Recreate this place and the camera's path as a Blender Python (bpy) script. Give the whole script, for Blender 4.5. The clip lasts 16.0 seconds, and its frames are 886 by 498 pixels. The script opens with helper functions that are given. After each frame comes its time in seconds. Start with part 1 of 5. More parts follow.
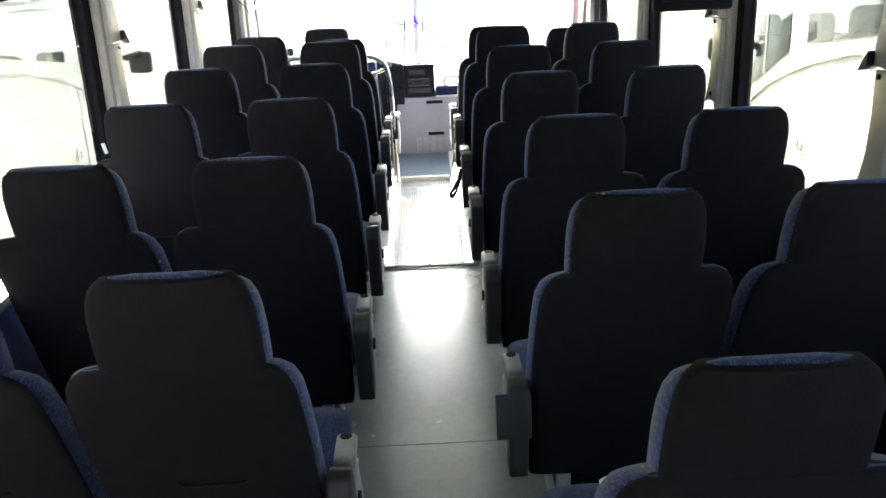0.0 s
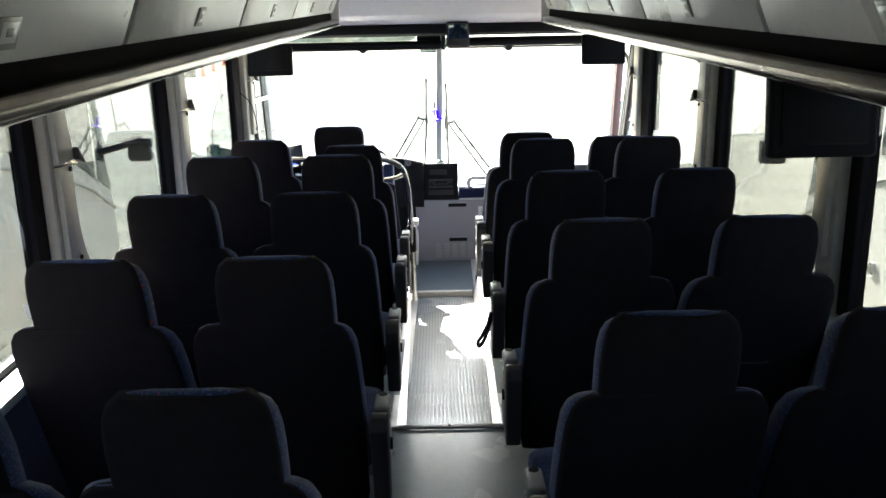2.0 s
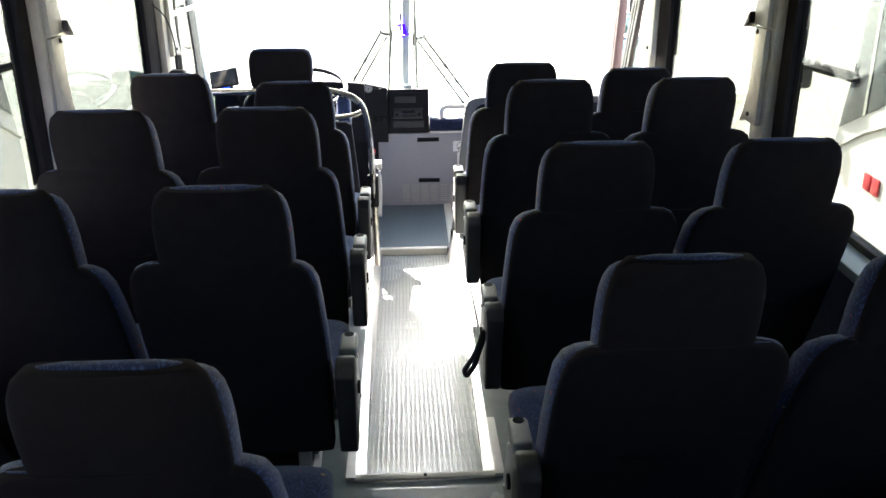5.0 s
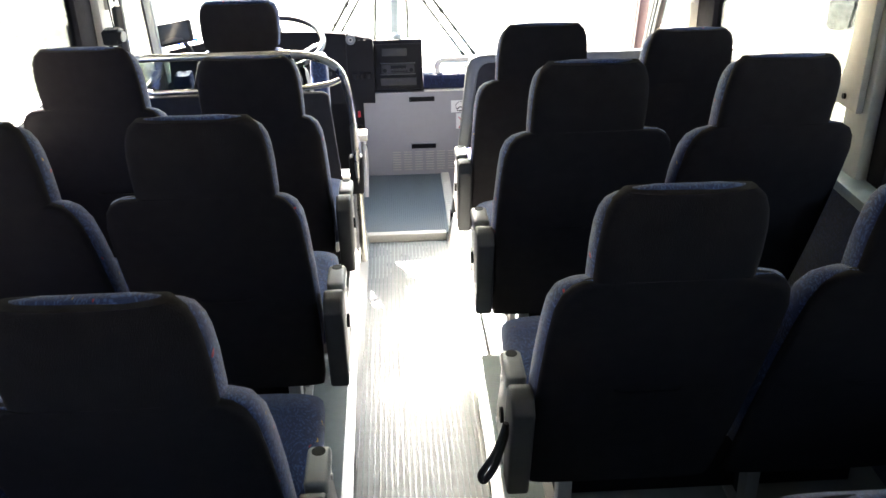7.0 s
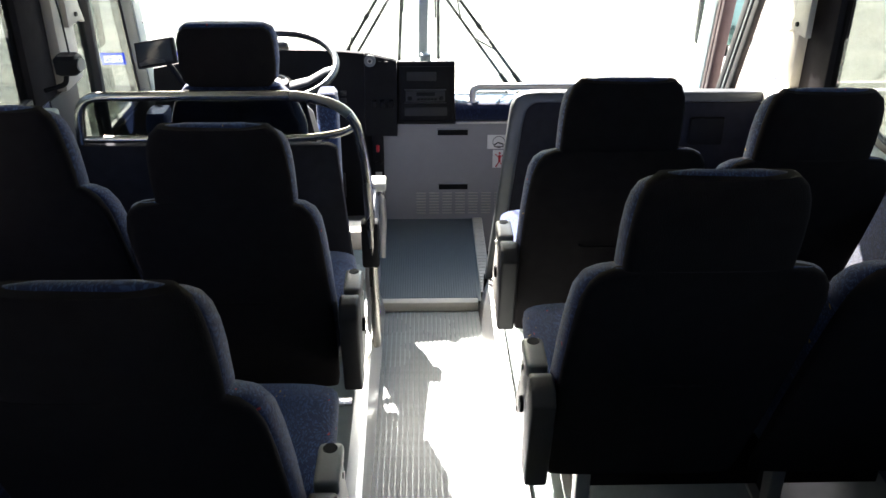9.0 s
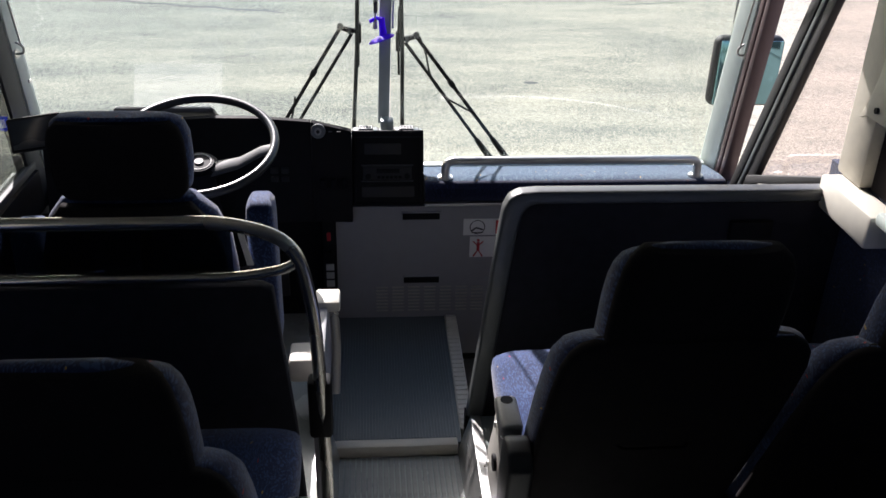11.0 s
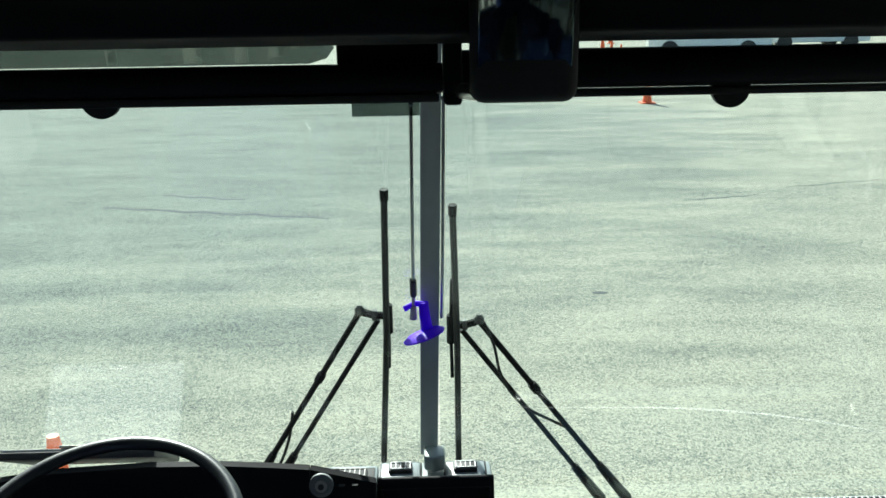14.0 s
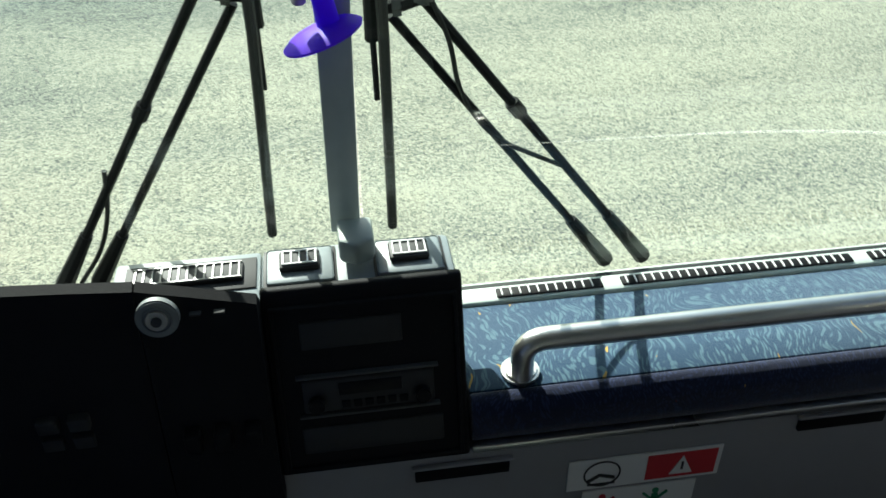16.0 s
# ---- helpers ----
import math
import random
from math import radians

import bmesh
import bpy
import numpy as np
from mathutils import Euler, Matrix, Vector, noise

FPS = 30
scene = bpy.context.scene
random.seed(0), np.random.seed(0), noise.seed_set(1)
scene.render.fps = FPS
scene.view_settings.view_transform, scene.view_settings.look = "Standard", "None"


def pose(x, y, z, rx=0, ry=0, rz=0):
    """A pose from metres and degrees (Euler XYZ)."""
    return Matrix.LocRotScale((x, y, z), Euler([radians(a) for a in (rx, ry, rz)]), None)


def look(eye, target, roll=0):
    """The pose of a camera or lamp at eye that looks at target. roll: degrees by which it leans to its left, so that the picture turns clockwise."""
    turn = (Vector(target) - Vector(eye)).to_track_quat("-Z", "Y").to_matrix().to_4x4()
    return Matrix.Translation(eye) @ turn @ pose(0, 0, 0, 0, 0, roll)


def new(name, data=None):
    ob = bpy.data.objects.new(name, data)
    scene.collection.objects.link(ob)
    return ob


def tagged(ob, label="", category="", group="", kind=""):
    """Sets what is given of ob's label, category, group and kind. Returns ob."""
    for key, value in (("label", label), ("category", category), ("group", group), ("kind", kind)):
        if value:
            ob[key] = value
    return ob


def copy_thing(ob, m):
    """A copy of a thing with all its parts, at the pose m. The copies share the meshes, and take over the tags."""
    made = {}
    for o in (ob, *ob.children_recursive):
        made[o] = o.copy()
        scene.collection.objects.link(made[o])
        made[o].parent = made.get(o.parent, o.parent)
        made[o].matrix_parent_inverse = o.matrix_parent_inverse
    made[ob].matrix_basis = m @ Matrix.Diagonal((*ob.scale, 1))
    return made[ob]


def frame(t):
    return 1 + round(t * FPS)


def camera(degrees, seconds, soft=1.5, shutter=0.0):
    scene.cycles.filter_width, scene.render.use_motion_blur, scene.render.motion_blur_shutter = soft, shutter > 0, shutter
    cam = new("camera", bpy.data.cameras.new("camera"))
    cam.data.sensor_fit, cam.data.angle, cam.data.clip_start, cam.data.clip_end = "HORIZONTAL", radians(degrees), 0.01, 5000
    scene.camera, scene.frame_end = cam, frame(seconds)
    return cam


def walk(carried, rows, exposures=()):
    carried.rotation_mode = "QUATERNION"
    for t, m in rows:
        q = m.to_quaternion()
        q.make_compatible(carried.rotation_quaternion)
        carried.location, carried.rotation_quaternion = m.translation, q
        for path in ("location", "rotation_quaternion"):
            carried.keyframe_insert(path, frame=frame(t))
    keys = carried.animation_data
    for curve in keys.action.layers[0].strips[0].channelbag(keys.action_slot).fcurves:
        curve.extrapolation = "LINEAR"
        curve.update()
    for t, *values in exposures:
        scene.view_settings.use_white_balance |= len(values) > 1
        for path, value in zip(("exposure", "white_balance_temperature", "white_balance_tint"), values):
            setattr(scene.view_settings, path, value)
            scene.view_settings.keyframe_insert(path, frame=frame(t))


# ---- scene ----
cam = camera(52.1, 16.0, shutter=0.15)
PATH = [
    (0, (0.003, 0.159, 1.659), (0.033, 2.038, 0.973), -2.4),
    (0.5, (0.016, 0.329, 1.651), (-0.037, 2.186, 0.91), -2.6),
    (1, (-0.038, 0.538, 1.684), (0.001, 2.428, 1.032), -1.3),
    (1.5, (-0.069, 0.749, 1.727), (0.02, 2.652, 1.12), -1.6),
    (2, (-0.016, 0.995, 1.73), (-0.014, 2.922, 1.193), -1.1),
    (2.5, (0.004, 1.205, 1.72), (-0.039, 3.1, 1.083), -0.8),
    (3, (-0.052, 1.429, 1.711), (0.044, 3.332, 1.104), -0.1),
    (3.5, (-0.078, 1.575, 1.71), (0.031, 3.457, 1.042), -0.4),
    (6, (0.006, 2.44, 1.703), (-0.02, 4.243, 0.837), -0.8),
    (6.5, (0.019, 2.637, 1.689), (-0.092, 4.388, 0.729), -2.1),
    (7, (-0.028, 2.865, 1.696), (0.061, 4.647, 0.792), -0.9),
    (7.5, (-0.043, 3.078, 1.682), (0.062, 4.845, 0.75), -0.4),
    (8, (0.007, 3.293, 1.698), (-0.107, 5.091, 0.829), -2.0),
    (8.5, (-0.013, 3.481, 1.681), (-0.026, 5.257, 0.76), -0.5),
    (10.8, (-0.063, 4.427, 1.653), (0.061, 6.183, 0.703), 1.2),
    (11, (-0.07, 4.501, 1.661), (0.084, 6.264, 0.73), 1.5),
    (11.5, (-0.044, 4.672, 1.674), (0.05, 6.483, 0.83), 1.4),
    (12, (-0.006, 4.907, 1.667), (0.044, 6.738, 0.863), 1.4),
    (12.5, (-0.044, 5.155, 1.631), (0.106, 6.966, 0.795), 0.8),
    (13, (-0.073, 5.355, 1.614), (0.08, 7.17, 0.788), 0.0),
    (13.5, (-0.048, 5.555, 1.594), (0.02, 7.467, 1.011), 0.4),
    (14, (-0.03, 5.738, 1.563), (0.014, 7.658, 1.005), -0.9),
    (14.5, (-0.083, 5.951, 1.524), (0.037, 7.826, 0.839), -1.3),
    (15, (-0.062, 6.151, 1.467), (0.046, 7.947, 0.594), -0.4),
    (15.5, (-0.005, 6.389, 1.37), (0.049, 8.08, 0.304), 0.6),
    (16, (-0.03, 6.577, 1.276), (0.184, 8.145, 0.053), -0.7),
]
walk(cam, [(t, look(eye, target, roll)) for t, eye, target, roll in PATH],
     exposures=[(0, 5.4, 6700, 14), (0.5, 5.0, 6600, 15), (1, 4.6, 6600, 15), (1.5, 4.25, 6500, 15), (2, 3.9, 6400, 15), (2.5, 3.6, 6300, 16), (3.5, 3.6, 6300, 16), (6, 5.05, 6800, 15), (6.5, 4.9, 6850, 16), (7, 5.1, 6850, 16), (7.5, 4.6, 6750, 16), (8.0, 3.9, 6600, 15), (8.5, 3.75, 6500, 14),
                (10.8, 1.65, 6300, 21), (11.3, 1.45, 6100, 18), (12.0, 1.4, 5900, 8), (12.5, 1.4, 5900, 0), (13.2, 1.4, 5900, -3), (14.5, 1.2, 5900, -4), (15.2, 1.2, 5950, -5), (16, 1.35, 6150, -4)])

# ---------------------------------------------------------------- light
SUN_ELEV, SUN_AZ = 35.5, 18.0          # degrees up, degrees left of the coach's nose
sun_dir = Vector((-math.sin(radians(SUN_AZ)) * math.cos(radians(SUN_ELEV)),
                  math.cos(radians(SUN_AZ)) * math.cos(radians(SUN_ELEV)), math.sin(radians(SUN_ELEV))))
world = bpy.data.worlds.new("world")
scene.world = world
world.use_nodes = True
wn = world.node_tree
sky = wn.nodes.new("ShaderNodeTexSky")
sky.sky_type, sky.sun_disc = "NISHITA", False
sky.sun_elevation, sky.sun_rotation = radians(SUN_ELEV), radians(-SUN_AZ)
sky.dust_density = 2.0
wn.nodes["Background"].inputs[1].default_value = 0.11
wn.links.new(sky.outputs[0], wn.nodes["Background"].inputs[0])
sun = new("sun", bpy.data.lights.new("sun", "SUN"))
sun.data.energy, sun.data.angle, sun.data.color = 4.2, radians(0.53), (1.0, 0.955, 0.88)
sun.matrix_world = look(sun_dir * 50, (0, 0, 0))


# ---------------------------------------------------------------- materials
def mat(name, color, rough=0.5, metal=0.0, var=0.12, scale=30.0, bump=0.0, bump_scale=200.0, spec=0.5, sheen=0.0, stretch=(1, 1, 1), rvar=0.08):
    """Principled paint with two scales of variation and a fine relief."""
    m = bpy.data.materials.new(name)
    m.use_nodes = True
    t = m.node_tree
    p = t.nodes["Principled BSDF"]
    p.inputs["Roughness"].default_value = rough
    p.inputs["Metallic"].default_value = metal
    p.inputs["Specular IOR Level"].default_value = spec
    p.inputs["Sheen Weight"].default_value = sheen
    co = t.nodes.new("ShaderNodeTexCoord")
    mp = t.nodes.new("ShaderNodeMapping")
    mp.inputs["Scale"].default_value = stretch
    t.links.new(co.outputs["Object"], mp.inputs["Vector"])
    n1 = t.nodes.new("ShaderNodeTexNoise")
    n1.inputs["Scale"].default_value, n1.inputs["Detail"].default_value = scale, 6
    n2 = t.nodes.new("ShaderNodeTexNoise")
    n2.inputs["Scale"].default_value, n2.inputs["Detail"].default_value = scale / 9, 3
    for n in (n1, n2):
        t.links.new(mp.outputs["Vector"], n.inputs["Vector"])
    add = t.nodes.new("ShaderNodeMath")
    add.operation = "ADD"
    t.links.new(n1.outputs["Fac"], add.inputs[0])
    t.links.new(n2.outputs["Fac"], add.inputs[1])
    ramp = t.nodes.new("ShaderNodeMapRange")
    ramp.inputs["From Min"].default_value, ramp.inputs["From Max"].default_value = 0.6, 1.4
    ramp.inputs["To Min"].default_value, ramp.inputs["To Max"].default_value = 1 - var, 1 + var
    t.links.new(add.outputs[0], ramp.inputs["Value"])
    mix = t.nodes.new("ShaderNodeVectorMath")
    mix.operation = "SCALE"
    mix.inputs[0].default_value = color
    t.links.new(ramp.outputs["Result"], mix.inputs["Scale"])
    t.links.new(mix.outputs[0], p.inputs["Base Color"])
    rr = t.nodes.new("ShaderNodeMapRange")
    rr.inputs["From Min"].default_value, rr.inputs["From Max"].default_value = 0.3, 0.7
    rr.inputs["To Min"].default_value, rr.inputs["To Max"].default_value = max(0.03, rough - rvar), min(1, rough + rvar)
    t.links.new(n2.outputs["Fac"], rr.inputs["Value"])
    t.links.new(rr.outputs["Result"], p.inputs["Roughness"])
    if bump:
        nb = t.nodes.new("ShaderNodeTexNoise")
        nb.inputs["Scale"].default_value, nb.inputs["Detail"].default_value = bump_scale, 4
        t.links.new(mp.outputs["Vector"], nb.inputs["Vector"])
        b = t.nodes.new("ShaderNodeBump")
        b.inputs["Strength"].default_value, b.inputs["Distance"].default_value = bump, 0.002
        t.links.new(nb.outputs["Fac"], b.inputs["Height"])
        t.links.new(b.outputs[0], p.inputs["Normal"])
    return m


def fabric(name, base, light, red, density=1.0, grain=300, long=0.36):
    """Moquette: a leafy two-blue weave with scattered red and ochre flecks."""
    m = mat(name, base, 0.9, bump=0.5, bump_scale=700, sheen=0.25, spec=0.2)
    t = m.node_tree
    p = t.nodes["Principled BSDF"]
    co = t.nodes["Texture Coordinate"]
    vo = t.nodes.new("ShaderNodeTexVoronoi")
    vo.inputs["Scale"].default_value, vo.inputs["Randomness"].default_value = grain, 1.0
    mp = t.nodes.new("ShaderNodeMapping")
    mp.inputs["Scale"].default_value, mp.inputs["Rotation"].default_value = (1.0, long, long), (0.3, 0.2, 0.5)
    nz = t.nodes.new("ShaderNodeTexNoise")
    nz.inputs["Scale"].default_value = 9
    off = t.nodes.new("ShaderNodeVectorMath")
    off.operation = "MULTIPLY_ADD"
    off.inputs[1].default_value = (0.11, 0.11, 0.11)
    info = t.nodes.new("ShaderNodeObjectInfo")
    each = t.nodes.new("ShaderNodeVectorMath")
    each.operation = "MULTIPLY_ADD"
    each.inputs[1].default_value = (7.3, 3.1, 5.7)
    t.links.new(info.outputs["Random"], each.inputs[0])
    t.links.new(co.outputs["Object"], each.inputs[2])
    t.links.new(co.outputs["Object"], nz.inputs["Vector"])
    t.links.new(nz.outputs["Color"], off.inputs[0])
    t.links.new(each.outputs[0], off.inputs[2])
    t.links.new(off.outputs[0], mp.inputs["Vector"])
    t.links.new(mp.outputs[0], vo.inputs["Vector"])
    cr = t.nodes.new("ShaderNodeValToRGB")
    cr.color_ramp.elements[0].position, cr.color_ramp.elements[0].color = 0.3, (*light, 1)
    cr.color_ramp.elements[1].position, cr.color_ramp.elements[1].color = 0.47, (*base, 1)
    t.links.new(vo.outputs["Distance"], cr.inputs["Fac"])
    v2 = t.nodes.new("ShaderNodeTexVoronoi")
    v2.inputs["Scale"].default_value = 46
    t.links.new(mp.outputs[0], v2.inputs["Vector"])
    lt = t.nodes.new("ShaderNodeMath")
    lt.operation, lt.inputs[1].default_value = "LESS_THAN", 0.17 * density
    t.links.new(v2.outputs["Distance"], lt.inputs[0])
    hue = t.nodes.new("ShaderNodeMix")
    hue.data_type = "RGBA"
    hue.inputs["A"].default_value, hue.inputs["B"].default_value = (*red, 1), (0.45, 0.28, 0.06, 1)
    sep = t.nodes.new("ShaderNodeSeparateColor")
    t.links.new(v2.outputs["Color"], sep.inputs[0])
    g = t.nodes.new("ShaderNodeMath")
    g.operation, g.inputs[1].default_value = "GREATER_THAN", 0.62
    t.links.new(sep.outputs[0], g.inputs[0])
    t.links.new(g.outputs[0], hue.inputs["Factor"])
    mx = t.nodes.new("ShaderNodeMix")
    mx.data_type = "RGBA"
    t.links.new(lt.outputs[0], mx.inputs["Factor"])
    t.links.new(cr.outputs[0], mx.inputs["A"])
    t.links.new(hue.outputs["Result"], mx.inputs["B"])
    t.links.new(mx.outputs["Result"], p.inputs["Base Color"])
    return m


def glass(name, tint):
    """A clear pane: tinted see-through with a Fresnel gloss."""
    m = bpy.data.materials.new(name)
    m.use_nodes = True
    t = m.node_tree
    t.nodes.remove(t.nodes["Principled BSDF"])
    tr = t.nodes.new("ShaderNodeBsdfTransparent")
    tr.inputs[0].default_value = (*tint, 1)
    gl = t.nodes.new("ShaderNodeBsdfGlossy")
    gl.inputs["Roughness"].default_value = 0.0
    lw = t.nodes.new("ShaderNodeLayerWeight")
    lw.inputs["Blend"].default_value = 0.5
    pw = t.nodes.new("ShaderNodeMath")
    pw.operation, pw.inputs[1].default_value = "POWER", 5.0
    t.links.new(lw.outputs["Facing"], pw.inputs[0])
    fr = t.nodes.new("ShaderNodeMath")
    fr.operation, fr.inputs[1].default_value, fr.inputs[2].default_value = "MULTIPLY_ADD", 0.96, 0.04
    t.links.new(pw.outputs[0], fr.inputs[0])
    mx = t.nodes.new("ShaderNodeMixShader")
    t.links.new(fr.outputs[0], mx.inputs[0])
    t.links.new(tr.outputs[0], mx.inputs[1])
    t.links.new(gl.outputs[0], mx.inputs[2])
    t.links.new(mx.outputs[0], t.nodes["Material Output"].inputs[0])
    return m


def translucent(m, color, weight):
    """Let light from behind glow through a thin coloured plastic."""
    t = m.node_tree
    tr = t.nodes.new("ShaderNodeBsdfTranslucent")
    tr.inputs[0].default_value = (*color, 1)
    mx = t.nodes.new("ShaderNodeMixShader")
    mx.inputs[0].default_value = weight
    t.links.new(t.nodes["Principled BSDF"].outputs[0], mx.inputs[1])
    t.links.new(tr.outputs[0], mx.inputs[2])
    t.links.new(mx.outputs[0], t.nodes["Material Output"].inputs[0])


M_FABRIC = fabric("blue moquette", (0.012, 0.024, 0.078), (0.042, 0.082, 0.2), (0.36, 0.02, 0.03), 0.55)
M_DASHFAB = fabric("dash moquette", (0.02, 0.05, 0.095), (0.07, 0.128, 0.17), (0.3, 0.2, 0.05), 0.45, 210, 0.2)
# blue moquette darkened to carry the shade on the dash's front edge
M_EDGESHADE = fabric("shaded edge moquette", (0.005, 0.009, 0.032), (0.016, 0.026, 0.075), (0.1, 0.01, 0.015), 0.3)
M_BACK = mat("dark seat back cloth", (0.0148, 0.0128, 0.0136), 0.95, var=0.25, bump=0.5, bump_scale=500, spec=0.08)
M_DARK = mat("black plastic", (0.008, 0.008, 0.009), 0.6, var=0.2, bump=0.15, bump_scale=400, spec=0.12)
M_SWITCH = mat("dark grey switch plastic", (0.05, 0.05, 0.05), 0.5, var=0.15)
M_RUBBER = mat("black rubber", (0.012, 0.012, 0.012), 0.65, var=0.2)
M_GREY = mat("warm grey plastic", (0.36, 0.35, 0.32), 0.42, var=0.08, bump=0.1)
M_CREAM = mat("cream grey moulding", (0.55, 0.53, 0.46), 0.45, var=0.06, bump=0.08)
M_PANEL = mat("grey laminate panel", (0.27, 0.27, 0.285), 0.5, var=0.05, bump=0.1, bump_scale=300)
M_ALU = mat("brushed aluminium", (0.66, 0.66, 0.64), 0.32, 1.0, var=0.1, scale=60, bump=0.08, stretch=(1, 0.05, 1))
M_STEEL = mat("polished steel tube", (0.62, 0.61, 0.58), 0.33, 1.0, var=0.08)
M_FLOOR = mat("blue grey vinyl floor", (0.27, 0.31, 0.3), 0.26, spec=0.9, rvar=0.02, var=0.1, scale=30, bump=0.1, bump_scale=260)
M_STEP = mat("dark blue-grey step rubber", (0.105, 0.13, 0.14), 0.36, spec=0.5, rvar=0.04, var=0.15, scale=30, bump=0.1, bump_scale=260)
M_RIB = mat("ribbed grey rubber mat", (0.225, 0.235, 0.23), 0.4, spec=0.45, var=0.25, scale=40, bump=0.15)
M_WALL = fabric("blue wall moquette", (0.006, 0.011, 0.038), (0.024, 0.042, 0.11), (0.2, 0.015, 0.02), 0.3)
M_CEIL = mat("off-white ceiling laminate", (0.78, 0.77, 0.73), 0.34, var=0.05, bump=0.06)
M_POST = mat("grey painted steel", (0.3, 0.34, 0.32), 0.4, var=0.1, bump=0.08)
M_BROWN = mat("brown anodised frame", (0.1, 0.066, 0.07), 0.4, 0.4, var=0.12)
M_GLASS = glass("windscreen glass", (0.86, 0.9, 0.87))
M_TINT = glass("tinted side glass", (0.41, 0.435, 0.415))
M_DOORGLASS = glass("rose-tinted door glass", (0.93, 0.88, 0.87))
M_WHITE = mat("white coach paint", (0.78, 0.78, 0.76), 0.25, var=0.04, scale=4)
M_COACHPAINT = mat("cream white coach paint", (0.6, 0.585, 0.555), 0.28, var=0.05, scale=4)
M_COACHGLASS = mat("dark coach window", (0.09, 0.1, 0.1), 0.06, var=0.1)
M_ORANGE = mat("orange cone plastic", (0.8, 0.13, 0.03), 0.5, var=0.1)
M_PURPLE = mat("purple plastic", (0.14, 0.02, 0.75), 0.55, spec=0.25, var=0.08)
M_SCREEN = mat("switched-off screen", (0.006, 0.006, 0.007), 0.4, var=0.05, spec=0.15)
M_RED = mat("red print", (0.5, 0.03, 0.04), 0.5, var=0.05)
M_BLUEINK = mat("blue print", (0.02, 0.08, 0.6), 0.5, var=0.05)
M_GREEN = mat("green print", (0.03, 0.22, 0.1), 0.5, var=0.05)
M_INK = mat("black print", (0.015, 0.015, 0.015), 0.5, var=0.05)
M_STICK = mat("white sticker", (0.75, 0.75, 0.74), 0.5, var=0.04)

translucent(M_PURPLE, (0.2, 0.03, 0.95), 0.45)
translucent(M_BLUEINK, (0.03, 0.15, 0.95), 0.6)
M_DECAL = mat("white decal film", (0.75, 0.75, 0.74), 0.5, var=0.04)
translucent(M_DECAL, (0.85, 0.9, 0.95), 0.6)
M_MESH = glass("perforated blind mesh", (0.3, 0.33, 0.32))
M_PALEPLATE = mat("pale blue-grey painted plate", (0.22, 0.25, 0.26), 0.4, var=0.1, bump=0.08)
M_FRAME = mat("dark grey satin frame", (0.075, 0.08, 0.08), 0.36, var=0.12, bump=0.08)
M_TABLET = mat("grey display glass", (0.02, 0.024, 0.03), 0.25, var=0.1)
M_WHEEL = mat("worn black wheel rim", (0.014, 0.015, 0.016), 0.36, var=0.2, bump=0.2, bump_scale=300, spec=0.5)
M_CENTRE = mat("blue-grey painted post", (0.37, 0.42, 0.42), 0.42, var=0.1, bump=0.06)
M_CARPET = mat("black panel carpet", (0.021, 0.021, 0.026), 0.95, var=0.25, bump=0.5, bump_scale=500, spec=0.1)
M_DIAL = mat("grey dial plastic", (0.17, 0.18, 0.18), 0.5, var=0.08)
# the dark teal stands in for a shaded coach side reflected in the mirror
M_TEALMIRROR = mat("mirror glass with a dark reflection in its colour", (0.14, 0.25, 0.27), 0.04, 1.0, var=0.02)
M_DIMMIRROR = mat("dim grey mirror glass", (0.2, 0.24, 0.25), 0.05, 1.0, var=0.02)
M_SMEAR = mat("dried water streak", (0.8, 0.8, 0.76), 0.8, var=0.3, scale=60)
translucent(M_SMEAR, (0.9, 0.9, 0.85), 0.7)
smear_mix = M_SMEAR.node_tree.nodes.new("ShaderNodeMixShader")
smear_mix.inputs[0].default_value = 0.16
M_SMEAR.node_tree.links.new(M_SMEAR.node_tree.nodes["Mix Shader"].outputs[0], smear_mix.inputs[2])
M_SMEAR.node_tree.links.new(M_SMEAR.node_tree.nodes.new("ShaderNodeBsdfTransparent").outputs[0], smear_mix.inputs[1])
M_SMEAR.node_tree.links.new(smear_mix.outputs[0], M_SMEAR.node_tree.nodes["Material Output"].inputs[0])
M_RAIL = mat("dark bronze anodised rail", (0.2, 0.175, 0.145), 0.24, 1.0, var=0.12, scale=60, stretch=(1, 0.05, 1))
M_TAN = mat("dim tan moulding", (0.44, 0.41, 0.34), 0.5, var=0.12, bump=0.1)
M_PILLAR = mat("pale grey-green paint", (0.5, 0.56, 0.52), 0.4, var=0.06, bump=0.06)
M_TUBE = mat("worn dull steel tube", (0.46, 0.44, 0.39), 0.27, 1.0, var=0.12)
M_ENDCAP = mat("worn black end cap plastic", (0.022, 0.02, 0.018), 0.55, var=0.2, bump=0.15)
M_SHELL = mat("scuffed grey arm moulding", (0.3, 0.29, 0.26), 0.38, var=0.15, bump=0.12)
M_PLATE = mat("dark grey painted plate", (0.13, 0.14, 0.14), 0.38, var=0.1, bump=0.08)

GROUND_Z = -1.35
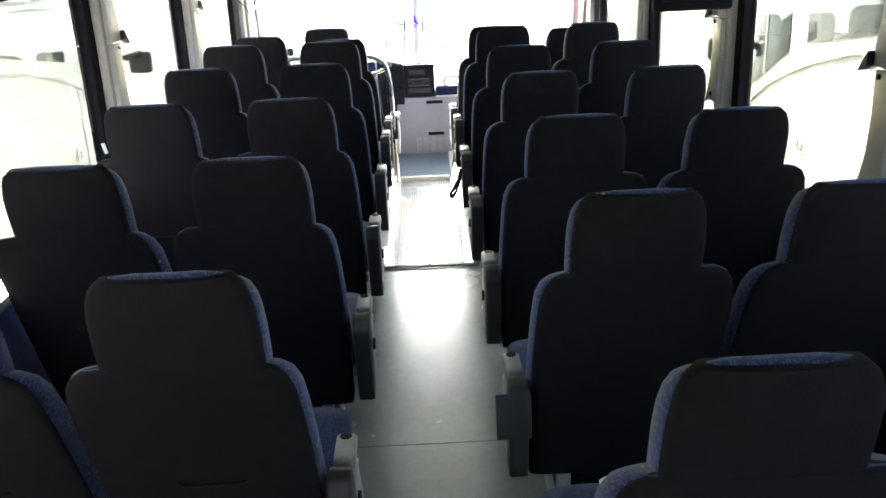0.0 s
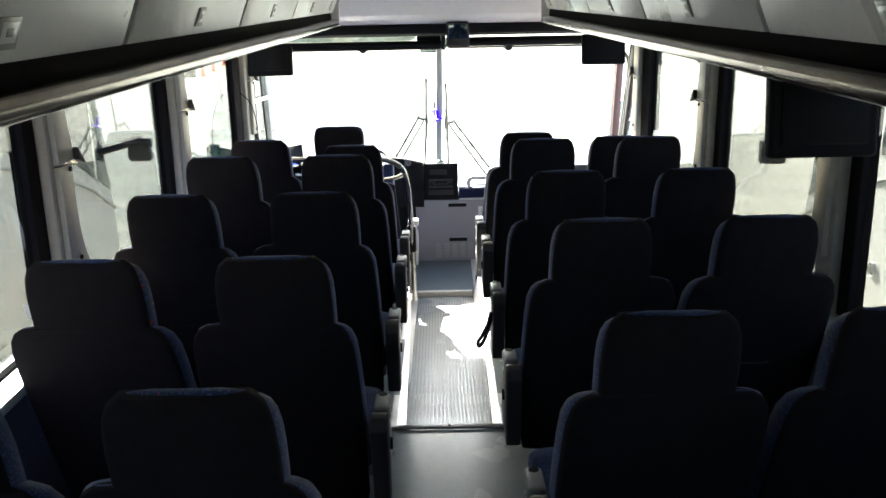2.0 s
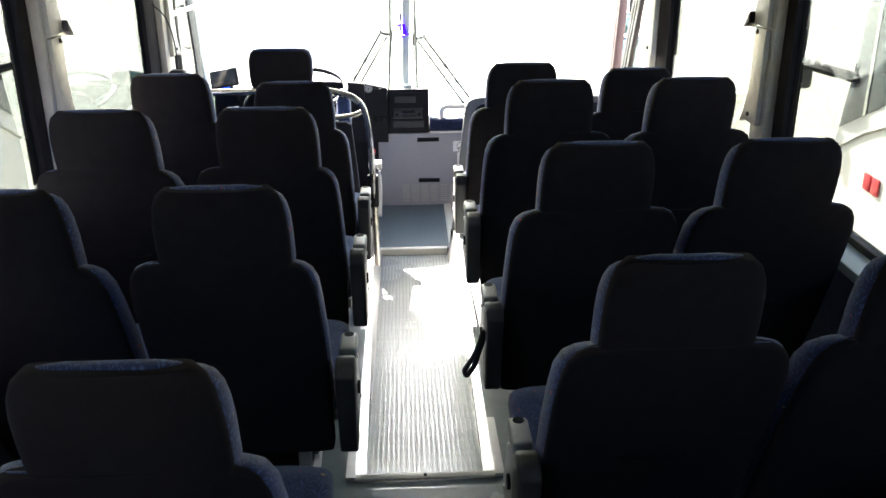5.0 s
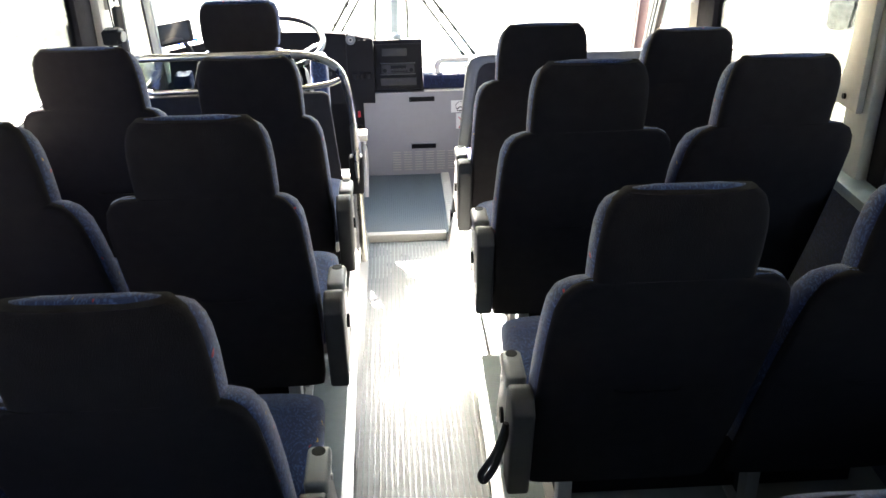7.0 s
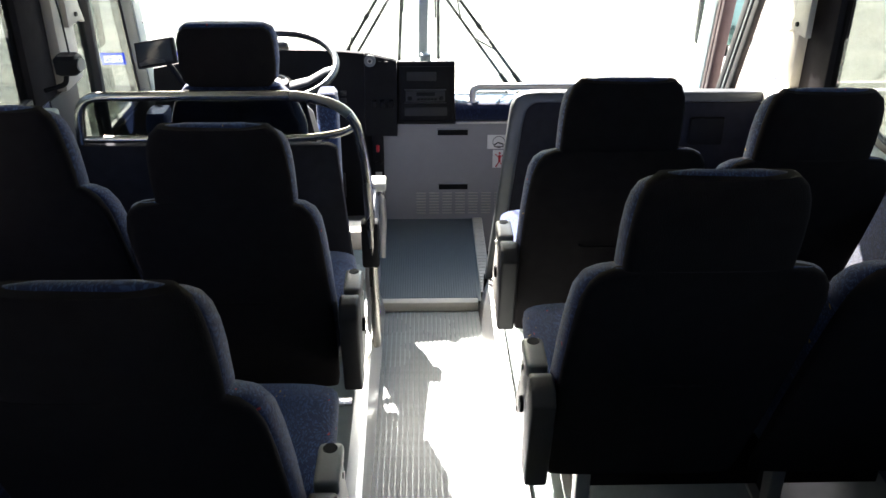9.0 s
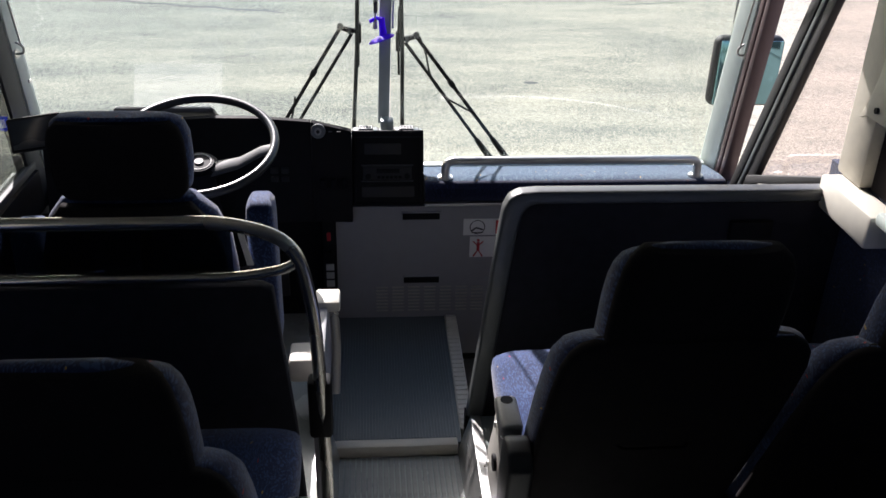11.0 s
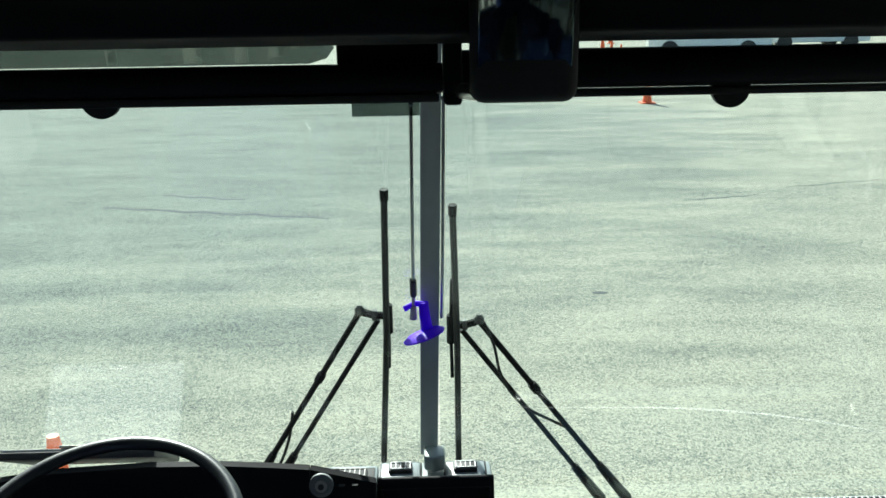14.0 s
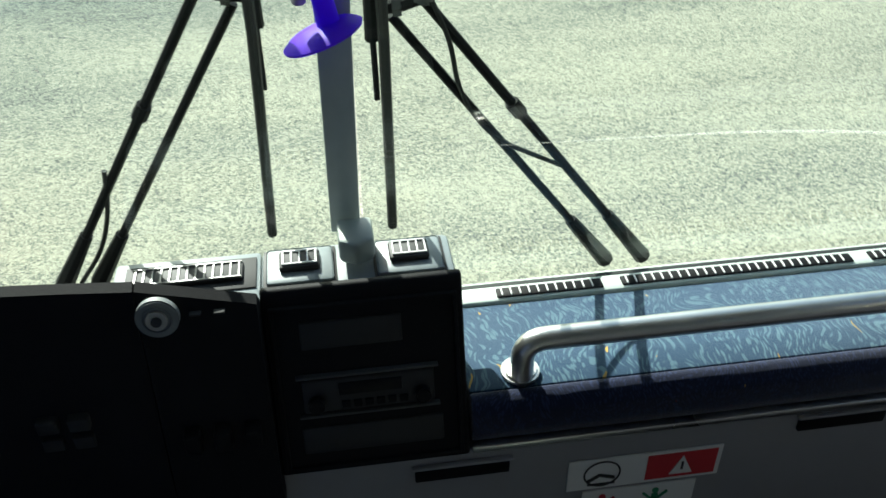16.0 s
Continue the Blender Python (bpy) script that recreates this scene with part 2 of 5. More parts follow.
# gravel lot: pale stones of two sizes with darker worn bands
M_GROUND = mat("pale gravel", (0.36, 0.34, 0.29), 0.95, var=0.2, scale=0.6, spec=0.15)
gt = M_GROUND.node_tree
gp, gc = gt.nodes["Principled BSDF"], gt.nodes["Texture Coordinate"]
vor = gt.nodes.new("ShaderNodeTexVoronoi")
vor.inputs["Scale"].default_value = 80
gn = gt.nodes.new("ShaderNodeTexNoise")
gn.inputs["Scale"].default_value, gn.inputs["Detail"].default_value = 40, 8
gn.inputs["Roughness"].default_value = 0.78
gband = gt.nodes.new("ShaderNodeTexNoise")
gband.inputs["Scale"].default_value, gband.inputs["Detail"].default_value = 1.3, 10
gmap = gt.nodes.new("ShaderNodeMapping")
gmap.inputs["Scale"].default_value = (0.3, 1.0, 1)
gt.links.new(gc.outputs["Object"], gmap.inputs[0])
gt.links.new(gmap.outputs[0], gband.inputs["Vector"])
gt.links.new(gc.outputs["Object"], vor.inputs["Vector"])
gt.links.new(gc.outputs["Object"], gn.inputs["Vector"])
gsep = gt.nodes.new("ShaderNodeSeparateColor")
gt.links.new(vor.outputs["Color"], gsep.inputs[0])
gm1 = gt.nodes.new("ShaderNodeMath")
gm1.operation = "MULTIPLY_ADD"
gm1.inputs[1].default_value = 0.95
vor2 = gt.nodes.new("ShaderNodeTexVoronoi")
vor2.inputs["Scale"].default_value = 170
gt.links.new(gc.outputs["Object"], vor2.inputs["Vector"])
gsep2 = gt.nodes.new("ShaderNodeSeparateColor")
gt.links.new(vor2.outputs["Color"], gsep2.inputs[0])
gt.links.new(gsep2.outputs[0], gm1.inputs[2])
gt.links.new(gsep.outputs[0], gm1.inputs[0])
gm2 = gt.nodes.new("ShaderNodeMath")
gm2.operation, gm2.inputs[1].default_value = "MULTIPLY_ADD", 0.8
gt.links.new(gn.outputs["Fac"], gm2.inputs[0])
gt.links.new(gm1.outputs[0], gm2.inputs[2])
gm3 = gt.nodes.new("ShaderNodeMath")
gm3.operation, gm3.inputs[1].default_value = "MULTIPLY_ADD", 0.6
gt.links.new(gband.outputs["Fac"], gm3.inputs[0])
gt.links.new(gm2.outputs[0], gm3.inputs[2])
gstreak = gt.nodes.new("ShaderNodeTexNoise")
gstreak.inputs["Scale"].default_value, gstreak.inputs["Detail"].default_value = 2.6, 7
gt.links.new(gmap.outputs[0], gstreak.inputs["Vector"])
gm4 = gt.nodes.new("ShaderNodeMath")
gm4.operation, gm4.inputs[1].default_value = "MULTIPLY_ADD", 0.6
gt.links.new(gstreak.outputs["Fac"], gm4.inputs[0])
gt.links.new(gm3.outputs[0], gm4.inputs[2])
gr = gt.nodes.new("ShaderNodeValToRGB")
gr.color_ramp.elements[0].position, gr.color_ramp.elements[0].color = 0.08, (0.1, 0.105, 0.1, 1)
gr.color_ramp.elements[1].position, gr.color_ramp.elements[1].color = 0.9, (0.495, 0.463, 0.362, 1)
grng = gt.nodes.new("ShaderNodeMapRange")
grng.inputs["From Min"].default_value, grng.inputs["From Max"].default_value = 1.53, 3.14
gmid = gt.nodes.new("ShaderNodeTexNoise")
gmid.inputs["Scale"].default_value, gmid.inputs["Detail"].default_value, gmid.inputs["Roughness"].default_value = 9.0, 8, 0.85
gt.links.new(gc.outputs["Object"], gmid.inputs["Vector"])
gm5 = gt.nodes.new("ShaderNodeMath")
gm5.operation, gm5.inputs[1].default_value = "MULTIPLY_ADD", 0.95
gt.links.new(gmid.outputs["Fac"], gm5.inputs[0])
gt.links.new(gm4.outputs[0], gm5.inputs[2])
gt.links.new(gm5.outputs[0], grng.inputs["Value"])
gt.links.new(grng.outputs["Result"], gr.inputs["Fac"])
# a darker, bluer patch of the lot with a ragged edge
gpatch = gt.nodes.new("ShaderNodeVectorMath")
gpatch.operation = "DISTANCE"
gpatch.inputs[1].default_value = (-9.0, 25.0, GROUND_Z)
gt.links.new(gc.outputs["Object"], gpatch.inputs[0])
gedge = gt.nodes.new("ShaderNodeMath")
gedge.operation, gedge.inputs[1].default_value = "MULTIPLY_ADD", 9.0
gt.links.new(gband.outputs["Fac"], gedge.inputs[0])
gt.links.new(gpatch.outputs["Value"], gedge.inputs[2])
gfac = gt.nodes.new("ShaderNodeMapRange")
gfac.inputs["From Min"].default_value, gfac.inputs["From Max"].default_value = 15.0, 21.0
gfac.inputs["To Min"].default_value, gfac.inputs["To Max"].default_value = 0.85, 0.0
gt.links.new(gedge.outputs[0], gfac.inputs["Value"])
gmix = gt.nodes.new("ShaderNodeMix")
gmix.data_type = "RGBA"
gmix.blend_type = "MULTIPLY"
gmix.inputs["B"].default_value = (0.55, 0.62, 0.68, 1)
gt.links.new(gfac.outputs["Result"], gmix.inputs["Factor"])
gt.links.new(gr.outputs[0], gmix.inputs["A"])
gt.links.new(gmix.outputs["Result"], gp.inputs["Base Color"])
gb = gt.nodes.new("ShaderNodeBump")
gb.inputs["Strength"].default_value, gb.inputs["Distance"].default_value = 0.5, 0.008
gt.links.new(vor.outputs["Distance"], gb.inputs["Height"])
gt.links.new(gb.outputs[0], gp.inputs["Normal"])


# ---------------------------------------------------------------- building helpers
def link_mesh(name, bm, material, smooth=None):
    me = bpy.data.meshes.new(name)
    bm.normal_update()
    bm.to_mesh(me)
    bm.free()
    if material:
        me.materials.append(material)
    if smooth is not None:
        me.shade_smooth()
        me.set_sharp_from_angle(angle=radians(smooth))
    return new(name, me)


def part(name, bm, material, parent, label="", smooth=40):
    ob = link_mesh(name, bm, material, smooth)
    ob.parent = parent
    if label:
        tagged(ob, label)
    return ob


def solid(name, bm, material, label, category, kind="structure", smooth=40, group=""):
    return tagged(link_mesh(name, bm, material, smooth), label, category, group, kind)


def thing(name, label, category, at=(0, 0, 0), group="", kind=""):
    ob = new(name)
    ob.empty_display_size = 0.1
    ob.matrix_basis = pose(*at) if not isinstance(at, Matrix) else at
    return tagged(ob, label, category, group, kind)


def box(x0, x1, y0, y1, z0, z1, bev=0.0, seg=2, bm=None):
    """A bevelled block between two corners."""
    b = bm or bmesh.new()
    made = bmesh.ops.create_cube(b, size=1.0, matrix=Matrix.Translation(((x0 + x1) / 2, (y0 + y1) / 2, (z0 + z1) / 2)) @ Matrix.Diagonal((abs(x1 - x0), abs(y1 - y0), abs(z1 - z0), 1)))
    if bev:
        edges = {e for v in made["verts"] for e in v.link_edges}
        bmesh.ops.bevel(b, geom=list(edges), offset=bev, segments=seg, profile=0.5, affect="EDGES")
    return b


def prism(profile, axis, a, b_, bev=0.0, bm=None, seg=2):
    """A closed profile pushed along an axis: 'y' takes (x, z), 'x' takes (y, z), 'z' takes (x, y)."""
    b = bm or bmesh.new()
    put = {"y": lambda p, s: (p[0], s, p[1]), "x": lambda p, s: (s, p[0], p[1]), "z": lambda p, s: (p[0], p[1], s)}[axis]
    lo = [b.verts.new(put(p, a)) for p in profile]
    hi = [b.verts.new(put(p, b_)) for p in profile]
    n = len(profile)
    faces = [b.faces.new(lo), b.faces.new(hi)]
    for i in range(n):
        faces.append(b.faces.new((lo[i], lo[(i + 1) % n], hi[(i + 1) % n], hi[i])))
    bmesh.ops.recalc_face_normals(b, faces=faces)
    if bev:
        bmesh.ops.bevel(b, geom=list({e for f in faces for e in f.edges}), offset=bev, segments=seg, profile=0.5, affect="EDGES")
    return b


def tube(points, r, sides=12, bm=None, bend=0.0, r2=None):
    """A round bar along points, with rounded corners of radius bend."""
    b = bm or bmesh.new()
    pts = [Vector(p) for p in points]
    if bend:
        out = [pts[0]]
        for i in range(1, len(pts) - 1):
            u, w = (pts[i - 1] - pts[i]), (pts[i + 1] - pts[i])
            d = min(bend, u.length * 0.48, w.length * 0.48)
            p0, p2 = pts[i] + u.normalized() * d, pts[i] + w.normalized() * d
            for k in range(7):
                s = k / 6
                out.append(p0 * (1 - s) ** 2 + pts[i] * 2 * s * (1 - s) + p2 * s * s)
        out.append(pts[-1])
        pts = out
    rings = []
    up = Vector((0, 0, 1))
    t0 = (pts[1] - pts[0]).normalized()
    side = t0.cross(up) if abs(t0.z) < 0.95 else t0.cross(Vector((1, 0, 0)))
    for i, p in enumerate(pts):
        t = (pts[min(i + 1, len(pts) - 1)] - pts[max(i - 1, 0)]).normalized()
        side = (side - t * side.dot(t)).normalized()
        other = t.cross(side)
        rad = r if r2 is None else r + (r2 - r) * i / (len(pts) - 1)
        rings.append([b.verts.new(p + (side * math.cos(a) + other * math.sin(a)) * rad) for a in (2 * math.pi * k / sides for k in range(sides))])
    for u, w in zip(rings, rings[1:]):
        for k in range(sides):
            b.faces.new((u[k], u[(k + 1) % sides], w[(k + 1) % sides], w[k]))
    b.faces.new(rings[0][::-1])
    b.faces.new(rings[-1])
    return b


def rings_loft(rings, bm=None):
    """A closed skin over rings of points, capped at both ends."""
    b = bm or bmesh.new()
    vs = [[b.verts.new(p) for p in r] for r in rings]
    n = len(vs[0])
    fs = []
    for u, w in zip(vs, vs[1:]):
        for k in range(n):
            fs.append(b.faces.new((u[k], u[(k + 1) % n], w[(k + 1) % n], w[k])))
    fs += [b.faces.new(vs[0][::-1]), b.faces.new(vs[-1])]
    bmesh.ops.recalc_face_normals(b, faces=fs)
    return b


def superring(cx, cy, z, hw, hd, e=4.0, n=28, lift=0.0):
    """A level ring of rounded-box shape; lift raises its ends over its middle."""
    out = []
    for k in range(n):
        a = 2 * math.pi * k / n
        c, s = math.cos(a), math.sin(a)
        x = hw * math.copysign(abs(c) ** (2 / e), c)
        y = hd * math.copysign(abs(s) ** (2 / e), s)
        out.append((cx + x, cy + y, z + lift * (x / hw) ** 2 if hw else z))
    return out


def disc(center, normal, r, depth, sides=24, bm=None, bev=0.0):
    b = bm or bmesh.new()
    m = Matrix.Translation(center) @ Vector(normal).to_track_quat("Z", "Y").to_matrix().to_4x4()
    made = bmesh.ops.create_cone(b, cap_ends=True, segments=sides, radius1=r, radius2=r, depth=depth, matrix=m)
    if bev:
        bmesh.ops.bevel(b, geom=[e for e in {e for v in made["verts"] for e in v.link_edges} if len({round(v.co.dot(Vector(normal)), 4) for v in e.verts}) == 1], offset=bev, segments=2, affect="EDGES")
    return b


def torus(center, normal, R, r, n=48, k=10, bm=None):
    b = bm or bmesh.new()
    q = Vector(normal).to_track_quat("Z", "Y")
    c = Vector(center)
    grid = []
    for i in range(n):
        a = 2 * math.pi * i / n
        d = Vector((math.cos(a), math.sin(a), 0))
        grid.append([b.verts.new(c + q @ (d * (R + r * math.cos(2 * math.pi * j / k)) + Vector((0, 0, r * math.sin(2 * math.pi * j / k))))) for j in range(k)])
    for i in range(n):
        for j in range(k):
            b.faces.new((grid[i][j], grid[(i + 1) % n][j], grid[(i + 1) % n][(j + 1) % k], grid[i][(j + 1) % k]))
    return b


def writing(text, size, m, material, parent, name="lettering"):
    """Flat letters with a little thickness."""
    cu = bpy.data.curves.new(name, "FONT")
    cu.body, cu.size, cu.extrude, cu.align_x, cu.align_y = text, size, 0.0006, "CENTER", "CENTER"
    tmp = bpy.data.objects.new(name, cu)
    me = bpy.data.meshes.new_from_object(tmp)
    bpy.data.objects.remove(tmp)
    me.materials.append(material)
    ob = new(name, me)
    ob.parent = parent
    ob.matrix_basis = m
    return ob


# ---------------------------------------------------------------- the coach: floor
HALF = 1.22            # inner half width
REAR, NOSE = -1.6, 7.55
Z0, ZF, ZP = 0.04, -0.045, -0.132   # rear floor, front seat platform, driver platform
GROUND = GROUND_Z


def ramp(y):
    """Height of the sloping aisle."""
    return Z0 + 0.004 + (-0.172 - Z0) * max(0, min(1, (y - 4.3) / 2.34))


floor = solid("floor", box(-HALF, HALF, REAR, 4.3, -0.06, Z0), M_FLOOR, "worn blue-grey vinyl floor of the coach aisle", "floor")
for sgn, y1 in ((-1, 6.9), (1, 6.68)):
    for a, b_, z in ((4.3, 5.35, Z0), (5.35, y1, ZF)):
        xs = sorted((sgn * 0.215, sgn * HALF))
        solid("floor", box(xs[0], xs[1], a, b_, -0.3, z), M_FLOOR, "blue-grey vinyl floor under the seats", "floor")
solid("floor_aisle", prism([(4.3, -0.3), (6.64, -0.3), (6.64, ramp(6.64) - 0.004), (4.3, ramp(4.3) - 0.004)], "x", -0.215, 0.215), M_FLOOR, "sloping dark vinyl floor of the aisle", "floor")
solid("floor_front", box(-0.215, 0.19, 6.645, 7.6, -0.3, ZP), M_STEP, "grey ribbed rubber floor beside the driver", "floor")

aisle_mat = thing("floor_mat", "grey ribbed rubber aisle mat in a metal frame", "mat", kind="structure")
rib_bm = prism([(-0.0064, 0), (-0.0054, 0.0035), (0.0054, 0.0035), (0.0064, 0)], "y", 4.365, 6.62)
for v in rib_bm.verts:
    v.co.z += ramp(v.co.y) + 0.001
rib = part("rib", rib_bm, M_RIB, aisle_mat, smooth=None)
rib.location.x = -0.17
for i in range(1, 22):
    r2 = rib.copy()
    scene.collection.objects.link(r2)
    r2.location.x = -0.17 + 0.34 * i / 21
part("mat_base", prism([(4.36, ramp(4.36) - 0.003), (6.625, ramp(6.625) - 0.003), (6.625, ramp(6.625) + 0.002), (4.36, ramp(4.36) + 0.002)], "x", -0.18, 0.18), M_FLOOR, aisle_mat, "dark rubber grooves", None)
for sx in (-1, 1):
    prof = [(sx * 0.178, 0.0), (sx * 0.178, 0.009), (sx * 0.212, 0.012), (sx * 0.24, 0.012), (sx * 0.24, 0.0)]
    bm = prism(prof, "y", 4.345, 6.64)
    for v in bm.verts:
        v.co.z += ramp(v.co.y) if abs(v.co.x) < 0.2 else max(ramp(v.co.y), ZF + 0.002 if v.co.y > 5.35 else ramp(v.co.y))
    part("edge_trim", bm, M_ALU, aisle_mat, "scuffed aluminium edge strip", None)
    for k in range(8):
        y = 4.45 + k * 0.29
        part("screw", disc((sx * 0.195, y, ramp(y) + 0.0125), (0, 0.08, 1), 0.0055, 0.004, 10), M_DARK, aisle_mat)
part("end_trim", box(-0.212, 0.212, 4.335, 4.362, Z0 + 0.002, Z0 + 0.012, 0.003), M_CREAM, aisle_mat, "aluminium strip across the aisle")
part("screw", disc((0.0, 4.348, Z0 + 0.013), (0, 0, 1), 0.006, 0.004, 10), M_DARK, aisle_mat)

step = thing("step_nosing", "low grey step nosing across the front aisle", "step", kind="structure")
part("nosing", box(-0.2, 0.178, 6.628, 6.665, -0.172, ZP + 0.004, 0.006), M_CREAM, step)
rib = part("rib", prism([(-0.0028, ZP), (-0.0018, ZP + 0.0025), (0.0018, ZP + 0.0025), (0.0028, ZP)], "y", 6.668, 7.355), M_STEP, step, smooth=None)
rib.location.x = -0.195
for i in range(1, 40):
    r2 = rib.copy()
    scene.collection.objects.link(r2)
    r2.location.x = -0.195 + 0.37 * i / 39
solid("trim", box(0.19, 0.235, 6.7, 7.36, -0.3, ZP + 0.006, 0.006), M_CREAM, "pale edge trim of the stairwell", "trim")
for k in range(26):
    y = 6.72 + k * 0.025
    solid_rib = link_mesh("tread_rib", box(0.194, 0.231, y, y + 0.012, ZP + 0.004, ZP + 0.0085, 0.001), M_CREAM, None)
    solid_rib.parent = step
solid("trim", box(-HALF + 0.02, -0.25, 5.895, 5.93, ZF - 0.004, ZF + 0.006, 0.003), M_ALU, "metal joint strip in the floor", "trim")
# stairwell down to the door
for i, (xa, xb, z) in enumerate(((0.235, 0.52, -0.42), (0.52, 0.82, -0.68), (0.82, 1.2, -0.94))):
    solid("stair", box(xa, xb, 6.7, 7.5, -1.05, z, 0.006), M_RIB, "dark ribbed entrance step", "stairs")
solid("trim", box(0.2, HALF, 6.66, 6.7, -1.05, ZF), M_DARK, "dark riser wall of the stairwell", "wall")

# ---------------------------------------------------------------- side walls, windows, posts
SILL, HEAD = 0.745, 1.66
POSTS = [(c - 0.12, c + 0.085) for c in (-0.31, 1.05, 2.39, 3.73, 5.095)] + [(6.38, 6.73)]
for sgn, nm in ((-1, "wall_left"), (1, "wall_right")):
    y1 = 6.78 if sgn > 0 else 6.48
    xs = sorted((sgn * HALF, sgn * (HALF + 0.06)))
    solid(nm, box(xs[0], xs[1], REAR, y1, -1.0, SILL - 0.02), M_WALL, "blue carpeted lower side wall of the coach", "wall")
    solid(nm, box(xs[0], xs[1], REAR, 7.5, HEAD, 2.0), M_CEIL, "pale upper side wall above the windows", "wall")
    xs = sorted((sgn * (HALF - 0.075), sgn * (HALF + 0.05)))
    ya = 6.4 if sgn > 0 else 6.37
    solid("sill", box(xs[0], xs[1], REAR, ya, SILL - 0.035, SILL, 0.012), M_POST, "long satin metal ledge under the windows", "sill")
    xs2 = sorted((sgn * (HALF - 0.08), sgn * (HALF - 0.0)))
    if sgn > 0:
        solid("sill", box(xs2[0], xs2[1], 6.404, 6.68, SILL - 0.11, SILL - 0.02, 0.01), M_CREAM, "cream moulding at the end of the ledge", "sill")
    for i, (a, b_) in enumerate(POSTS):
        if sgn > 0 and i == 5:
            b_ = 6.7
        broad = i == 5
        mid = a + (0.19 if broad else 0.08)
        post = thing("window_post", "grey window post with curtain hooks and black seal", "post", kind="structure")
        xs = sorted((sgn * (HALF + 0.0), sgn * (HALF + 0.05)))
        part("seal", box(xs[0], xs[1], a, mid - 0.002, SILL - 0.02, HEAD, 0.006), M_BACK, post, "black rubber window seal")
        xs = sorted((sgn * (HALF - 0.03), sgn * (HALF + 0.05)))
        part("upright", box(xs[0], xs[1], mid, b_, SILL - 0.02, HEAD + 0.02, 0.012), M_TAN, post)
        # moulded covers that flare into pointed curtain hooks
        f0 = b_ - (0.23 if broad and sgn > 0 else 0.1)
        for pts in ([(f0, 1.64), (f0 + 0.085, 1.64), (f0 + 0.088, 1.46), (f0 + 0.1, 1.36), (f0 + 0.118, 1.295), (f0 + 0.148, 1.238), (f0 + 0.112, 1.256), (f0, 1.256)],
                    [(f0, 1.25), (f0 + 0.096, 1.25), (f0 + 0.092, 1.12), (f0 + 0.1, 1.03), (f0 + 0.12, 0.965), (f0 + 0.15, 0.905), (f0 + 0.112, 0.922), (f0, 0.922)]):
            xs = sorted((sgn * (HALF - 0.05), sgn * (HALF - 0.03)))
            part("curtain_hook", prism(pts, "x", xs[0], xs[1], 0.003), M_TAN, post, "moulded cover with a pointed curtain hook")
        part("hook_tip", prism([(f0 + 0.1, 1.3), (f0 + 0.15, 1.24), (f0 + 0.125, 1.246), (f0 + 0.1, 1.26)], "x", min(sgn * (HALF - 0.075), sgn * (HALF - 0.052)), max(sgn * (HALF - 0.075), sgn * (HALF - 0.052)), 0.004), M_ENDCAP, post, "dark hook tip")
        for z in (1.235, 0.95):
            part("screw", disc((sgn * (HALF - 0.052), f0 + 0.07, z), (1, 0, 0), 0.008, 0.008, 10), M_DARK, post)
    edges = [REAR] + [v for p in POSTS for v in p] + [7.5]
    for a, b_ in zip(edges[::2], edges[1::2]):
        if sgn > 0 and a > 6.5:
            continue
        w = thing("window", "large tinted side window of the coach", "window", kind="structure")
        zb = SILL if a < 6.5 else 0.42
        xs = sorted((sgn * (HALF + 0.02), sgn * (HALF + 0.026)))
        pane = part("pane", box(xs[0], xs[1], a, b_, zb, HEAD), M_TINT, w)
        pane.visible_shadow = False
        xs = sorted((sgn * (HALF + 0.005), sgn * (HALF + 0.04)))
        part("bottom_seal", box(xs[0], xs[1], a, b_, zb - 0.004, zb + 0.022, 0.004), M_RUBBER, w)
        part("top_seal", box(xs[0], xs[1], a, b_, HEAD - 0.02, HEAD, 0.004), M_RUBBER, w)

solid("wall_left", box(-HALF - 0.06, -HALF, 6.484, 7.5, -1.0, 0.41), M_DARK, "dark lower wall beside the driver", "wall")
solid("window_seal", box(-HALF - 0.055, -HALF + 0.004, 6.484, 6.728, 0.412, SILL - 0.022, 0.005), M_RUBBER, "black rubber panel under the window post", "window seal")
solid("window_rail", tube([(-1.19, 6.66, 1.115), (-1.2, 7.38, 1.078)], 0.013, 12), M_ALU, "pale metal rail across the driver's window", "window rail")
solid("window_bar", box(-HALF - 0.04, -HALF + 0.005, 6.95, 6.985, 0.42, HEAD, 0.005), M_RUBBER, "black bar of the driver's sliding window", "window bar")
solid("ceiling_front", prism([(7.0, 1.56), (6.9, 1.62), (6.7, 1.86), (6.59, 1.985), (7.4, 1.985), (7.4, 1.56)], "x", -1.2, 1.2, 0.01), M_CEIL, "pale curved cove over the windscreen", "ceiling")
# never in view: added to close the cabin against light from behind
solid("wall_rear", box(-HALF - 0.06, HALF + 0.06, REAR - 0.06, REAR, -0.3, 2.0), M_WALL, "plain dark wall added to close the unseen rear of the coach", "wall")
solid("ceiling", prism([(-1.28, 1.98), (-0.9, 2.0), (-0.45, 2.0), (0.45, 2.0), (0.9, 2.0), (1.28, 1.98), (1.28, 2.06), (-1.28, 2.06)], "y", REAR - 0.06, 7.5), M_CEIL, "off-white curved coach ceiling", "ceiling")

